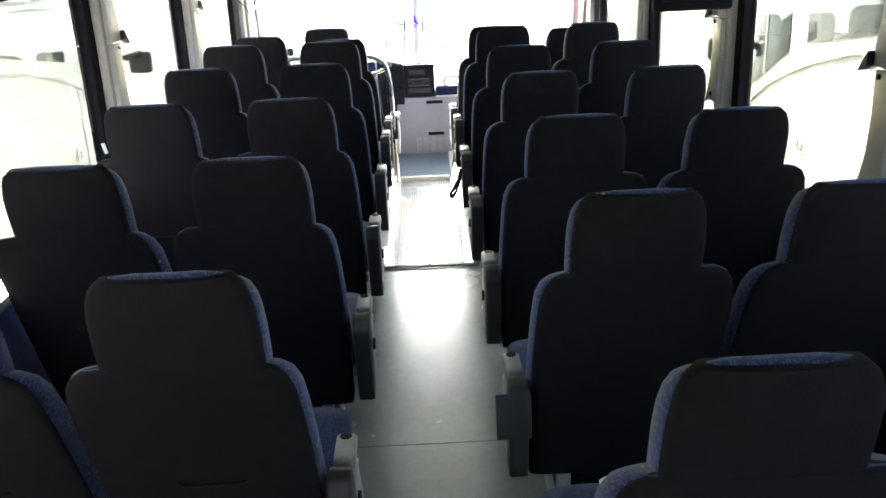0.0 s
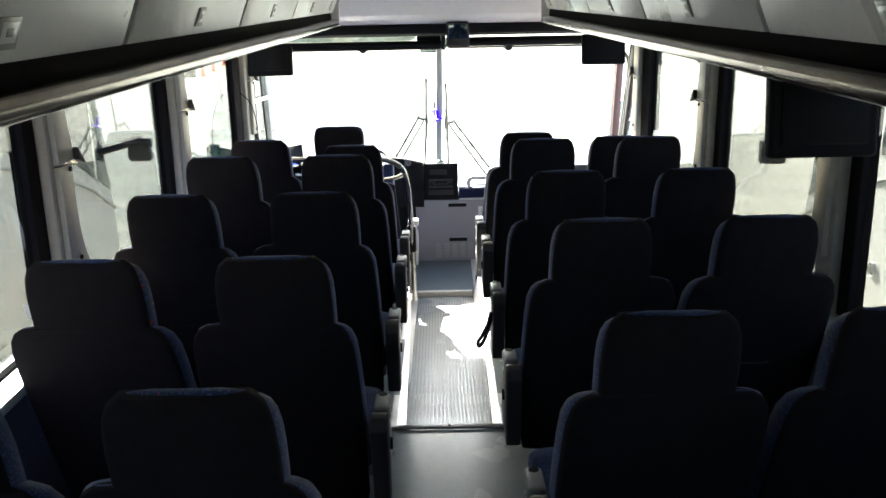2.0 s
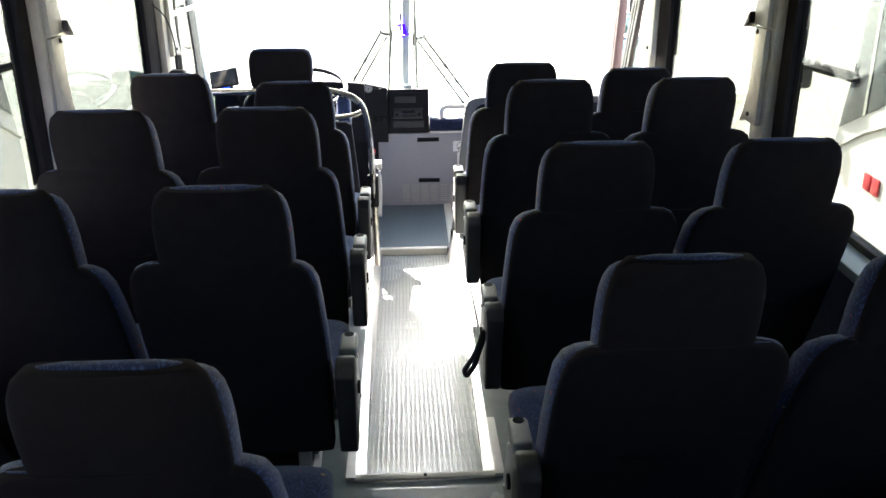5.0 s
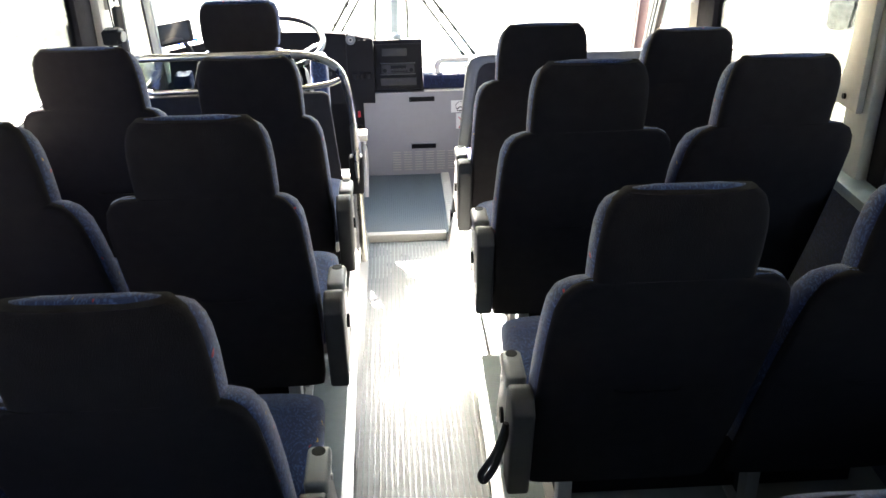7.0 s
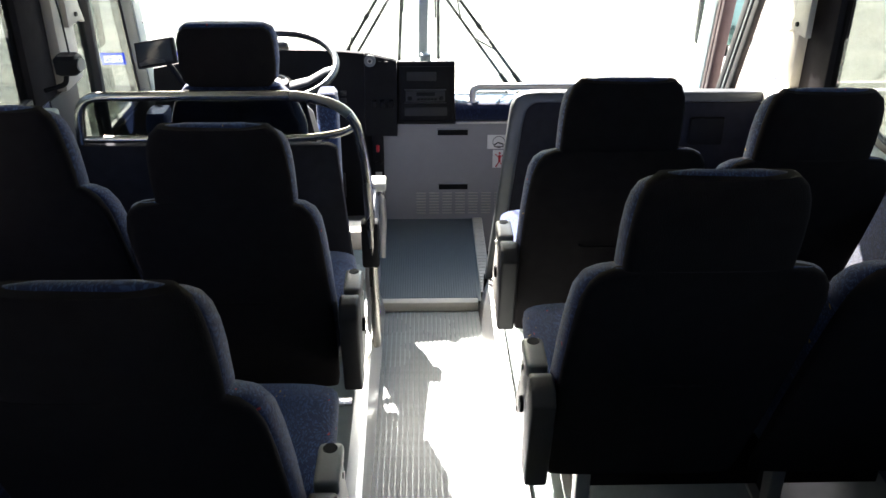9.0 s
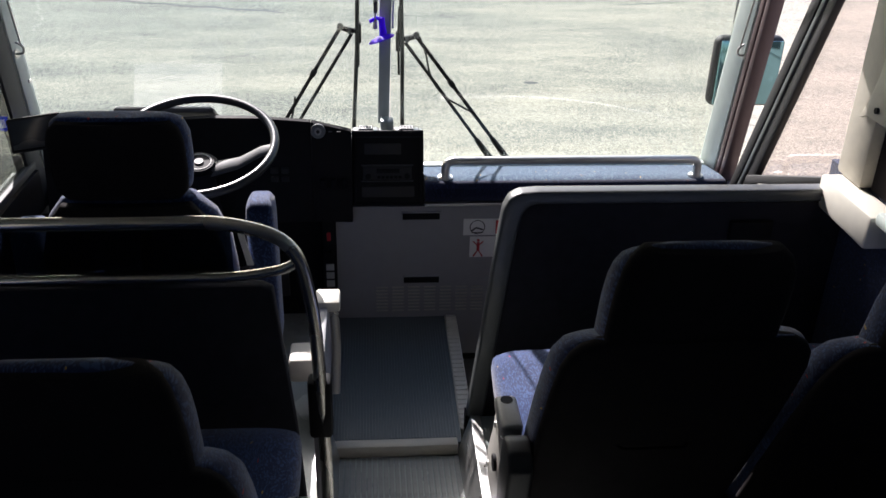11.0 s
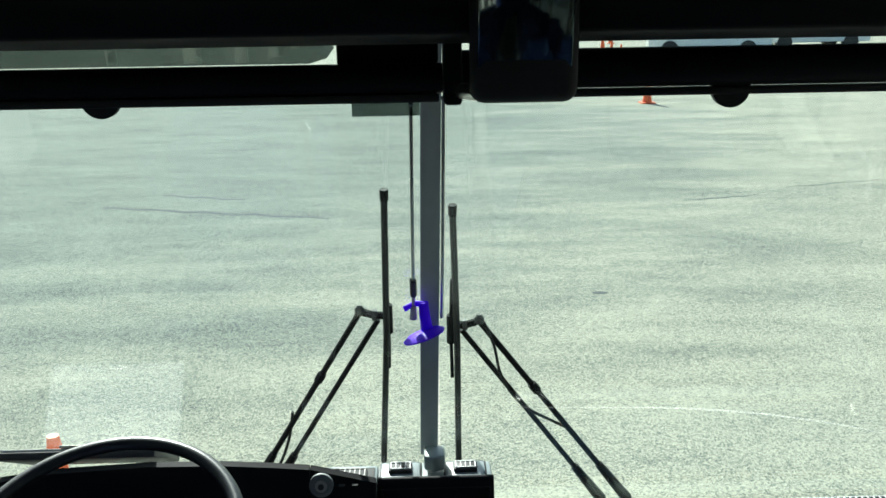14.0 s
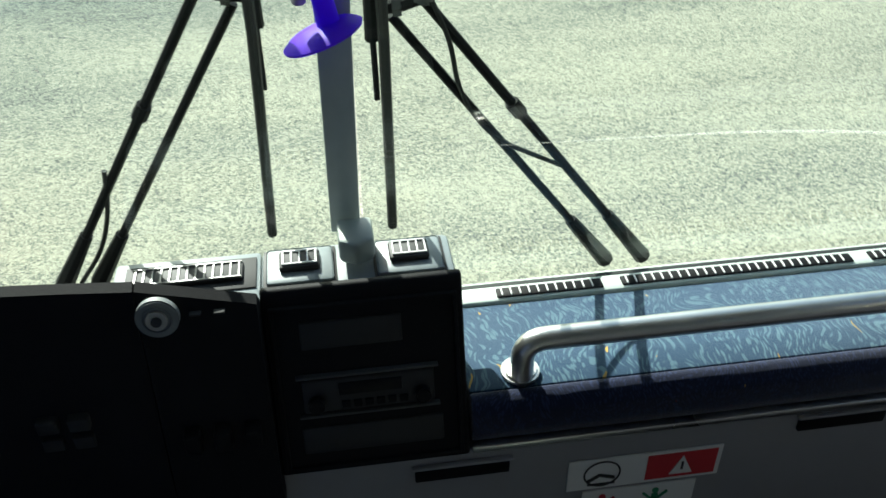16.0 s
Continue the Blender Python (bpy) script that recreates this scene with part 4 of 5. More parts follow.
# ---------------------------------------------------------------- wipers, outside
def wiper(side, x_top, x_bot, z_top, z_bot, x_joint, z_joint, feet, z_feet, hose):
    w = thing("wiper", "black pantograph windscreen wiper outside the glass", "wiper", group="wipers")
    at = lambda x, z, o=0.05: (x, screen_y(z) + o, z)
    x_blade = x_bot + (x_top - x_bot) * (z_joint - z_bot) / (z_top - z_bot)
    part("blade", tube([at(x_top, z_top), at(x_blade + 0.004, (z_top + z_bot) / 2), at(x_bot, z_bot)], 0.0072, 8), M_RUBBER, w)
    part("blade_tip", tube([at(x_top, z_top + 0.004), at(x_top, z_top - 0.02)], 0.009, 8), M_DARK, w)
    part("blade_clip", tube([at(x_blade - side * 0.01, z_joint + 0.03, 0.06), at(x_blade - side * 0.01, z_joint - 0.04, 0.06)], 0.009, 8), M_DARK, w)
    for dz in (0.12, -0.13):
        part("blade_bow", tube([at(x_blade - side * 0.007, z_joint + dz, 0.055), at(x_blade - side * 0.01, z_joint, 0.06)], 0.004, 8), M_DARK, w)
    part("bridge", tube([at(x_blade, z_joint, 0.065), at(x_joint + (x_blade - x_joint) * 0.45, z_joint + 0.004, 0.065), at(x_joint, z_joint + 0.012, 0.065)], 0.009, 8), M_DARK, w)
    part("bridge_nut", tube([at(x_blade + (x_joint - x_blade) * 0.3, z_joint + 0.002, 0.065), at(x_blade + (x_joint - x_blade) * 0.5, z_joint + 0.003, 0.065)], 0.013, 6), M_SWITCH, w)
    part("knuckle", disc(at(x_joint, z_joint + 0.018, 0.055), (0, 0.3, 1), 0.011, 0.022, 14, bev=0.004), M_SWITCH, w)
    for p, q, o in ((at(x_joint, z_joint + 0.01, 0.07), at(feet[1], z_feet, 0.06), 0.0068), (at(x_blade + side * 0.014, z_joint - 0.012, 0.07), at(feet[0], z_feet, 0.06), 0.0062)):
        p, q = Vector(p), Vector(q)
        arm = part("arm", tube([p, q], o, 8), M_DARK, w)
        part("sleeve", tube([p.lerp(q, 0.79), q], 0.0095, 8, r2=0.014), M_DARK, arm)
        if o > 0.0065:
            part("clip", tube([p.lerp(q, 0.33), p.lerp(q, 0.37)], 0.0105, 8), M_DARK, arm)
    part("hose", tube([at(x, z, 0.062) for x, z in hose], 0.0035, 8, bend=0.06), M_RUBBER, w)
    return w


wiper(-1, -0.107, -0.134, 1.165, 0.478, -0.171, 0.869, (-0.403, -0.455), 0.4, [(-0.34, 0.62), (-0.352, 0.55), (-0.38, 0.47), (-0.43, 0.4)])
wiper(1, 0.032, 0.044, 1.128, 0.472, 0.09, 0.839, (0.398, 0.462), 0.335, [(0.1, 0.85), (0.125, 0.79), (0.14, 0.7), (0.19, 0.62), (0.3, 0.555)])

# ---------------------------------------------------------------- passenger side dash
dash = thing("passenger_dash", "dash shelf covered in blue leaf-patterned moquette", "dashboard", kind="structure")
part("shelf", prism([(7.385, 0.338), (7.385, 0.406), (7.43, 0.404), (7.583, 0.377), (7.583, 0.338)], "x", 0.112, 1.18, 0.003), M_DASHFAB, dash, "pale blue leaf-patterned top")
# the edge's shade is in its darker cloth colour
part("padded_edge", prism([(7.362, 0.335), (7.356, 0.355), (7.356, 0.388), (7.364, 0.402), (7.376, 0.408), (7.384, 0.406), (7.384, 0.335)], "x", 0.112, 1.18, 0.004), M_EDGESHADE, dash, "blue padded front edge with shade put into its colour")
part("front_trim", box(0.112, 1.18, 7.352, 7.37, 0.322, 0.334, 0.003), M_ALU, dash)
part("vent_rail", box(0.112, 1.18, 7.584, 7.618, 0.34, 0.383, 0.004), M_PILLAR, dash, "grey demister rail")
for a, b_ in ((0.19, 0.355), (0.385, 0.76), (0.79, 1.08)):
    v = part("vent", box(a, b_, 7.589, 7.61, 0.381, 0.386, 0.002), M_DARK, dash, "black slotted demister vent")
    n = int((b_ - a) / 0.014)
    for k in range(n):
        x = a + 0.008 + k * 0.014
        part("slat", box(x - 0.001, x + 0.001, 7.591, 7.608, 0.385, 0.388), M_STICK, v, smooth=None)
bar = thing("grab_bar", "polished tubular grab bar over the passenger dash", "grab bar")
part("bar", tube([(0.185, 7.4, 0.405), (0.185, 7.402, 0.472), (1.08, 7.402, 0.472), (1.08, 7.4, 0.405)], 0.0155, 16, bend=0.06), M_STEEL, bar)
for x in (0.185, 1.08):
    part("foot", disc((x, 7.41, 0.41), (0, 0, 1), 0.026, 0.012, 20, bev=0.004), M_STEEL, bar)

kick = thing("front_panel", "grey laminate front panel with dark slots and vents", "panel", kind="structure")
part("board", box(-0.2, 1.2, 7.362, 7.4, -0.3, 0.32), M_PANEL, kick)
for x0, x1, z in ((0.035, 0.165, 0.27), (0.04, 0.168, 0.015), (0.58, 0.71, 0.28)):
    s_ = part("slot", box(x0, x1, 7.356, 7.364, z, z + 0.026, 0.002), M_DARK, kick, "dark recessed finger slot")
    part("lip", box(x0 - 0.004, x1 + 0.004, 7.354, 7.361, z + 0.026, z + 0.031, 0.001), M_PANEL, s_)
for i in range(8):
    for j in range(9):
        x = -0.06 + j * 0.058
        part("vent_slot", box(x, x + 0.042, 7.3585, 7.3625, -0.105 + i * 0.014, -0.1 + i * 0.014), M_GREY, kick, smooth=None)
part("glove_flap", box(0.775, 1.1, 7.353, 7.363, 0.2, 0.315, 0.003), M_DARK, kick, "black glove box flap")
stick = thing("warning_sticker", "white safety stickers with red and black pictograms", "sticker")
part("sheet", box(0.25, 0.475, 7.3585, 7.3605, 0.206, 0.27), M_STICK, stick)
part("sheet", box(0.275, 0.445, 7.3583, 7.3603, 0.118, 0.2), M_STICK, stick)
part("red_band", box(0.365, 0.468, 7.3575, 7.359, 0.212, 0.264, 0.0), M_RED, stick)
part("pictogram", torus((0.3, 7.358, 0.238), (0, 1, 0), 0.026, 0.0014, 28, 6), M_INK, stick)
part("pictogram", tube([(0.28, 7.358, 0.224), (0.296, 7.358, 0.236), (0.318, 7.358, 0.228)], 0.003, 6), M_INK, stick)
part("pictogram", tube([(0.28, 7.358, 0.216), (0.32, 7.358, 0.216)], 0.0018, 6), M_INK, stick)
part("pictogram", prism([(0.4, 0.22), (0.434, 0.22), (0.417, 0.258)], "y", 7.3562, 7.3576), M_STICK, stick)
part("pictogram", box(0.4155, 0.4185, 7.355, 7.3565, 0.23, 0.246), M_INK, stick)
for x, m_ in ((0.305, M_RED), (0.385, M_GREEN)):
    part("pictogram", tube([(x, 7.357, 0.178), (x, 7.357, 0.145)], 0.005, 8), m_, stick)
    part("pictogram", tube([(x - 0.018, 7.357, 0.182), (x, 7.357, 0.163), (x + 0.018, 7.357, 0.182)], 0.0022, 6), m_, stick)
    part("pictogram", tube([(x - 0.016, 7.357, 0.122), (x, 7.357, 0.148), (x + 0.016, 7.357, 0.122)], 0.003, 6), m_, stick)
    part("pictogram", disc((x, 7.357, 0.186), (0, 1, 0), 0.005, 0.002, 12), m_, stick)

# ---------------------------------------------------------------- driver's dash, console, wheel
ddash = thing("driver_dash", "black moulded driver's dashboard with dials and switches", "dashboard", kind="structure")
hump = [(-1.15, 0.562), (-1.08, 0.576), (-1.0, 0.591), (-0.92, 0.61), (-0.8, 0.628), (-0.6, 0.638), (-0.45, 0.636), (-0.35, 0.629), (-0.272, 0.622)]
part("binnacle", rings_loft([[(x, y, z) for y, z in ((7.33, 0.28), (7.385, t_ - 0.03), (7.396, t_ - 0.004), (7.41, t_), (7.425, t_ - 0.025), (7.44, 0.3))] for x, t_ in hump]), M_DARK, ddash, smooth=25)
part("binnacle", rings_loft([[(-0.27, y, z) for y, z in ((7.33, 0.28), (7.385, 0.592), (7.396, 0.618), (7.41, 0.622), (7.425, 0.6), (7.44, 0.3))],
                             [(-0.1375, y, z) for y, z in ((7.325, 0.28), (7.38, 0.556), (7.392, 0.586), (7.406, 0.59), (7.425, 0.565), (7.44, 0.3))]]), M_DARK, ddash, smooth=25)
part("ledge", box(-0.335, -0.142, 7.442, 7.575, 0.48, 0.524, 0.006), M_PALEPLATE, ddash, "pale grey metal ledge under the windscreen")
part("ledge", box(-1.17, -0.337, 7.442, 7.61, 0.36, 0.42, 0.006), M_DARK, ddash, "black shelf behind the binnacle")
part("vent_seal", box(-0.318, -0.148, 7.497, 7.56, 0.5235, 0.5265, 0.001), M_RUBBER, ddash, "black seal round a vent plate")
vt = part("vent", box(-0.308, -0.165, 7.512, 7.548, 0.526, 0.532, 0.002), M_RUBBER, ddash, "black slotted demister vent")
for k in range(13):
    part("slat", box(-0.304 + k * 0.0111, -0.302 + k * 0.0111, 7.515, 7.545, 0.5315, 0.534), M_SHELL, vt, smooth=None)
for yy in (7.5145, 7.5455):
    part("slat", box(-0.306, -0.167, yy - 0.001, yy + 0.001, 0.5315, 0.534), M_SHELL, vt, smooth=None)
dl = part("dial", disc((-0.247, 7.379, 0.592), (0, 1, -0.17), 0.0245, 0.012, 32, bev=0.002), M_DIAL, ddash, "round grey dial")
part("dial_ring", torus((-0.247, 7.3725, 0.593), (0, 1, -0.17), 0.016, 0.0012, 32, 6), M_PLATE, dl)
part("dial_face", disc((-0.247, 7.372, 0.593), (0, 1, -0.17), 0.012, 0.005, 24), M_GREY, dl)
part("dial_centre", disc((-0.247, 7.3695, 0.5935), (0, 1, -0.17), 0.006, 0.006, 16), M_INK, dl)
for k in range(2):
    part("switch", box(-0.213 + k * 0.027, -0.2 + k * 0.027, 7.38, 7.388, 0.586, 0.589, 0.001), M_RUBBER, ddash)
for k in range(3):
    part("switch", box(-0.245 + k * 0.036, -0.225 + k * 0.036, 7.336, 7.36, 0.4, 0.432, 0.003), M_DARK, ddash)
for k in range(4):
    part("switch", box(-0.41 + (k % 2) * 0.036, -0.385 + (k % 2) * 0.036, 7.35, 7.37, 0.45 - (k // 2) * 0.03, 0.47 - (k // 2) * 0.03, 0.003), M_RUBBER, ddash)
bk = thing("document_folder", "grey document folder with white sheets tilted on the dash", "folder", Matrix.Translation((-0.755, 7.43, 0.642)) @ Matrix.Rotation(radians(-32), 4, "X"))
part("cover", box(-0.16, 0.165, -0.012, 0.185, -0.004, 0.012, 0.003), M_SWITCH, bk)
part("paper", box(-0.152, 0.156, -0.006, 0.186, 0.0125, 0.018, 0.001), M_STICK, bk, "white sheet of paper")
part("clip", box(-0.03, 0.03, -0.014, 0.008, 0.018, 0.024, 0.002), M_STEEL, bk)

con = thing("radio_console", "black angled console with a car radio", "console", kind="structure")
part("housing", prism([(7.345, 0.33), (7.42, 0.568), (7.426, 0.576), (7.436, 0.574), (7.445, 0.56), (7.5, 0.33)], "x", -0.137, 0.108, 0.004, seg=3), M_DARK, con)


def on_face(z):
    """Depth of the sloping console face."""
    return 7.345 + 0.075 * (z - 0.33) / 0.238


def face_block(name, x0, x1, z0, z1, out, material, parent, bev=0.002, label=""):
    p0, p1 = on_face(z0), on_face(z1)
    return part(name, prism([(p0 - out, z0), (p1 - out, z1), (p1 + 0.008, z1), (p0 + 0.008, z0)], "x", x0, x1, bev), material, parent, label)


for z0, z1, x0, x1 in ((0.338, 0.343, -0.125, 0.096), (0.552, 0.557, -0.125, 0.096), (0.338, 0.557, -0.129, -0.124), (0.338, 0.557, 0.095, 0.1)):
    face_block("face_frame", x0, x1, z0, z1, 0.005, M_DARK, con, 0.001)
rad = face_block("radio", -0.1, 0.066, 0.418, 0.462, 0.006, M_RUBBER, con, 0.003, "black car radio with knobs")
face_block("surround", -0.106, 0.072, 0.464, 0.467, 0.007, M_SWITCH, rad, 0.001)
face_block("surround", -0.106, 0.072, 0.412, 0.415, 0.007, M_SWITCH, rad, 0.001)
face_block("display", -0.055, 0.025, 0.441, 0.456, 0.0085, M_SCREEN, rad, 0.001)
for x in (-0.083, 0.05):
    part("knob", disc((x, on_face(0.434) - 0.012, 0.434), (0, 1, -0.3), 0.01, 0.016, 18, bev=0.002), M_DARK, rad)
for k in range(6):
    face_block("button", -0.052 + k * 0.0145, -0.041 + k * 0.0145, 0.424, 0.432, 0.009, M_DARK, rad, 0.001)
face_block("shelf_slot", -0.105, 0.075, 0.36, 0.396, 0.003, M_RUBBER, con)
face_block("shelf_slot", -0.095, 0.03, 0.5, 0.535, 0.003, M_RUBBER, con)
part("top_plate", box(-0.14, 0.11, 7.447, 7.56, 0.5, 0.538, 0.008), M_PALEPLATE, con, "pale blue-grey top plate with demister vents")
for x in (-0.09, 0.052):
    part("vent_seal", box(x - 0.047, x + 0.047, 7.472, 7.55, 0.5375, 0.5405, 0.001), M_RUBBER, con, "black seal round a vent plate")
    part("vent_base", box(x - 0.043, x + 0.043, 7.476, 7.546, 0.54, 0.546, 0.005), M_PALEPLATE, con)
    v = part("vent", box(x - 0.026, x + 0.026, 7.494, 7.532, 0.545, 0.555, 0.004), M_RUBBER, con, "black demister vent")
    for k in range(5):
        part("slat", box(x - 0.0215 + k * 0.0105, x - 0.0195 + k * 0.0105, 7.5, 7.526, 0.5545, 0.557), M_STICK, v, smooth=None)
    for yy in (7.5, 7.526):
        part("slat", box(x - 0.022, x + 0.023, yy - 0.001, yy + 0.001, 0.5545, 0.557), M_STICK, v, smooth=None)

WC, WN = Vector((-0.598, 7.11, 0.652)), Vector((0, -0.29, 0.957))
wheel = thing("steering_wheel", "large dark grey two-spoke steering wheel", "steering wheel")
part("rim", torus(WC, WN, 0.236, 0.0135, 64, 12), M_WHEEL, wheel)
hub = WC - WN.normalized() * 0.095
part("hub", disc(hub, WN, 0.058, 0.055, 32, bev=0.012), M_DARK, wheel)
part("badge", disc(hub + WN.normalized() * 0.029, WN, 0.014, 0.004, 20), M_SWITCH, wheel, "small round metal badge")
part("boss_ring", torus(hub + WN.normalized() * 0.027, WN, 0.037, 0.0025, 28, 6), M_GREY, wheel)
for s_ in (-1, 1):
    e1 = WC + Vector((s_ * 0.225, -0.02, -0.008))
    mid = hub * 0.45 + e1 * 0.55 + WN.normalized() * -0.02
    rows = []
    for c, w_, h_ in ((hub + Vector((s_ * 0.03, -0.01, 0)), 0.034, 0.012), (mid, 0.026, 0.01), (e1 * 0.85 + hub * 0.15, 0.024, 0.009), (e1, 0.02, 0.009)):
        rows.append([c + Vector((0, math.cos(a), 0.29 * math.cos(a))) * w_ + WN.normalized() * h_ * math.sin(a) for a in (2 * math.pi * k / 14 for k in range(14))])
    part("spoke", rings_loft(rows), M_SWITCH, wheel, "broad grey moulded spoke", smooth=60)
part("column", tube([hub, hub + Vector((0, 0.16, -0.35))], 0.04, 16), M_DARK, wheel)

dseat = thing("driver_seat", "high-backed driver's seat in dark blue moquette", "driver seat")
def dring(z, hw, hd, e=3.6):
    return superring(-0.622, 6.45 - 0.1 * (z - 0.3) + hd, z, hw, hd, e, 32)
part("backrest", rings_loft([dring(0.2, 0.2, 0.04), dring(0.24, 0.22, 0.06), dring(0.5, 0.225, 0.065), dring(0.66, 0.215, 0.06), dring(0.74, 0.19, 0.05), dring(0.79, 0.15, 0.04), dring(0.81, 0.1, 0.025)]), M_FABRIC, dseat, smooth=60)
part("back_cover", rings_loft([superring(-0.622, 6.448 - 0.1 * (z - 0.3), z, hw, 0.02, 5, 24) for z, hw in ((0.22, 0.2), (0.5, 0.215), (0.66, 0.206), (0.74, 0.18), (0.785, 0.145))]), M_BACK, dseat, smooth=60)
part("headrest", rings_loft([dring(0.8, 0.12, 0.03), dring(0.815, 0.143, 0.045), dring(0.87, 0.15, 0.05), dring(0.94, 0.15, 0.05), dring(0.975, 0.14, 0.042), dring(0.99, 0.12, 0.03), dring(0.995, 0.08, 0.015)]), M_FABRIC, dseat, smooth=60)
part("head_cover", rings_loft([superring(-0.622, 6.452 - 0.1 * (z - 0.3), z, hw, 0.022, 4, 28) for z, hw in ((0.802, 0.125), (0.82, 0.142), (0.87, 0.147), (0.94, 0.146), (0.968, 0.138), (0.985, 0.12))]), M_BACK, dseat, "black cloth cover", smooth=60)
part("cushion", rings_loft([superring(-0.605, 6.74, z, hw, hd, 5, 32) for z, hw, hd in ((0.13, 0.22, 0.21), (0.15, 0.24, 0.23), (0.22, 0.245, 0.235), (0.25, 0.23, 0.22), (0.26, 0.2, 0.19))]), M_FABRIC, dseat, smooth=60)
part("armrest", rings_loft([superring(-0.337, 6.5, z, hw, hd, 5, 24) for z, hw, hd in ((0.36, 0.03, 0.045), (0.38, 0.034, 0.05), (0.71, 0.034, 0.052), (0.738, 0.032, 0.048), (0.752, 0.024, 0.038))]), M_FABRIC, dseat, "folded-up blue armrest", smooth=60)
part("armrest", rings_loft([superring(-0.885, 6.5, z, hw, hd, 5, 24) for z, hw, hd in ((0.4, 0.03, 0.045), (0.42, 0.036, 0.05), (0.66, 0.036, 0.052), (0.69, 0.03, 0.044))]), M_FABRIC, dseat, smooth=60)
part("belt", prism([(-0.372, 0.6), (-0.357, 0.6), (-0.378, 0.7), (-0.395, 0.72)], "y", 6.44, 6.447), M_STICK, dseat, "pale seat belt strap")
part("pedestal", box(-0.75, -0.46, 6.58, 6.9, ZP, 0.13, 0.02), M_DARK, dseat)
solid("floor_driver", box(-HALF, -0.217, 6.92, 7.6, -0.3, ZP), M_RIB, "dark rubber floor under the pedals", "floor")

tag = thing("date_sticker", "small white sticker with blue border on the windscreen", "sticker")
zs = 0.539
for xa, xb, za, zb in ((-1.149, -1.138, -0.028, 0.028), (-1.057, -1.046, -0.028, 0.028), (-1.138, -1.057, 0.017, 0.028), (-1.138, -1.057, -0.028, -0.017)):
    part("border", slab(xa, xb, zs + za, zs + zb, 0.0015, 0.004), M_BLUEINK, tag)
part("paper", slab(-1.138, -1.057, zs - 0.017, zs + 0.017, 0.0015, 0.004), M_DECAL, tag)
writing("05*17", 0.03, Matrix.Translation((-1.0975, screen_y(zs) - 0.0055, zs)) @ Matrix.Rotation(radians(78), 4, "X") @ Matrix.Diagonal((-1, 1, 1, 1)), M_BLUEINK, tag)
swb = thing("switch_panel", "narrow dark switch panel with red and grey controls", "switch panel", kind="structure")
part("board", box(-0.245, -0.198, 7.335, 7.36, -0.1, 0.28, 0.004), M_DARK, swb)
part("lever", box(-0.23, -0.216, 7.325, 7.336, 0.205, 0.238, 0.004), M_RED, swb, "red control lever")
part("knob", disc((-0.222, 7.328, 0.15), (0, 1, 0), 0.016, 0.02, 18, bev=0.003), M_DARK, swb)
for k in range(3):
    part("label_plate", box(-0.236, -0.208, 7.331, 7.336, 0.02 + k * 0.033, 0.045 + k * 0.033, 0.001), M_GREY, swb)
for k, x in enumerate((-0.68, -0.52, -0.4)):
    pd = thing("pedal", "black rubber-faced foot pedal", "pedal", group="pedals")
    part("pad", box(x - 0.035, x + 0.035, 7.3, 7.315, 0.0, 0.12, 0.006), M_RUBBER, pd)
    part("stem", tube([(x, 7.31, 0.05), (x, 7.4, 0.12)], 0.01), M_DARK, pd)
solid("wall_front", box(-1.2, -0.201, 7.4, 7.6, -0.3, 0.29), M_DARK, "black bulkhead behind the pedals", "wall")

# ---------------------------------------------------------------- guard rail behind the driver
rail = thing("guard_rail", "steel tube guard rail with dark panel behind the driver", "guard rail", kind="structure")
part("top_tube", tube([(-1.03, 6.2, 0.69), (-1.02, 6.2, 0.832), (-0.37, 6.2, 0.834), (-0.235, 6.2, 0.79), (-0.2, 6.2, 0.62), (-0.19, 6.22, 0.2), (-0.19, 6.22, ZF)], 0.015, 14, bend=0.09), M_TUBE, rail)
part("lower_tube", tube([(-1.03, 6.2, 0.702), (-0.36, 6.2, 0.703), (-0.26, 6.2, 0.72), (-0.216, 6.2, 0.745)], 0.011, 12, bend=0.05), M_TUBE, rail)
pg = part("screen", box(-1.0, -0.365, 6.205, 6.211, 0.71, 0.825), M_TINT, rail, "tinted clear plastic infill")
pg.visible_shadow = False
part("modesty_panel", prism([(-HALF + 0.01, ZF), (-0.235, ZF), (-0.252, 0.3), (-0.285, 0.672), (-0.31, 0.685), (-HALF + 0.01, 0.685)], "y", 6.19, 6.225, 0.006), M_CARPET, rail, "black carpeted panel")
part("clamp", box(-0.225, -0.17, 6.2, 6.25, 0.26, 0.42, 0.01), M_DARK, rail)
side = thing("side_partition", "grey metal partition beside the driver's step", "partition", kind="structure")
part("sheet", prism([(6.26, ZF), (6.8, ZP), (6.8, 0.3), (6.74, 0.32), (6.28, 0.3)], "x", -0.222, -0.2, 0.004), M_PANEL, side)
part("cap", box(-0.235, -0.165, 6.7, 6.78, 0.3, 0.335, 0.008), M_CREAM, side, "pale plastic cap")
part("handle", tube([(-0.185, 6.74, 0.3), (-0.18, 6.72, 0.18), (-0.185, 6.66, 0.05)], 0.014, 12), M_STEEL, side)
part("box_top", box(-0.32, -0.24, 6.7, 6.8, 0.06, 0.14, 0.01), M_CREAM, side)

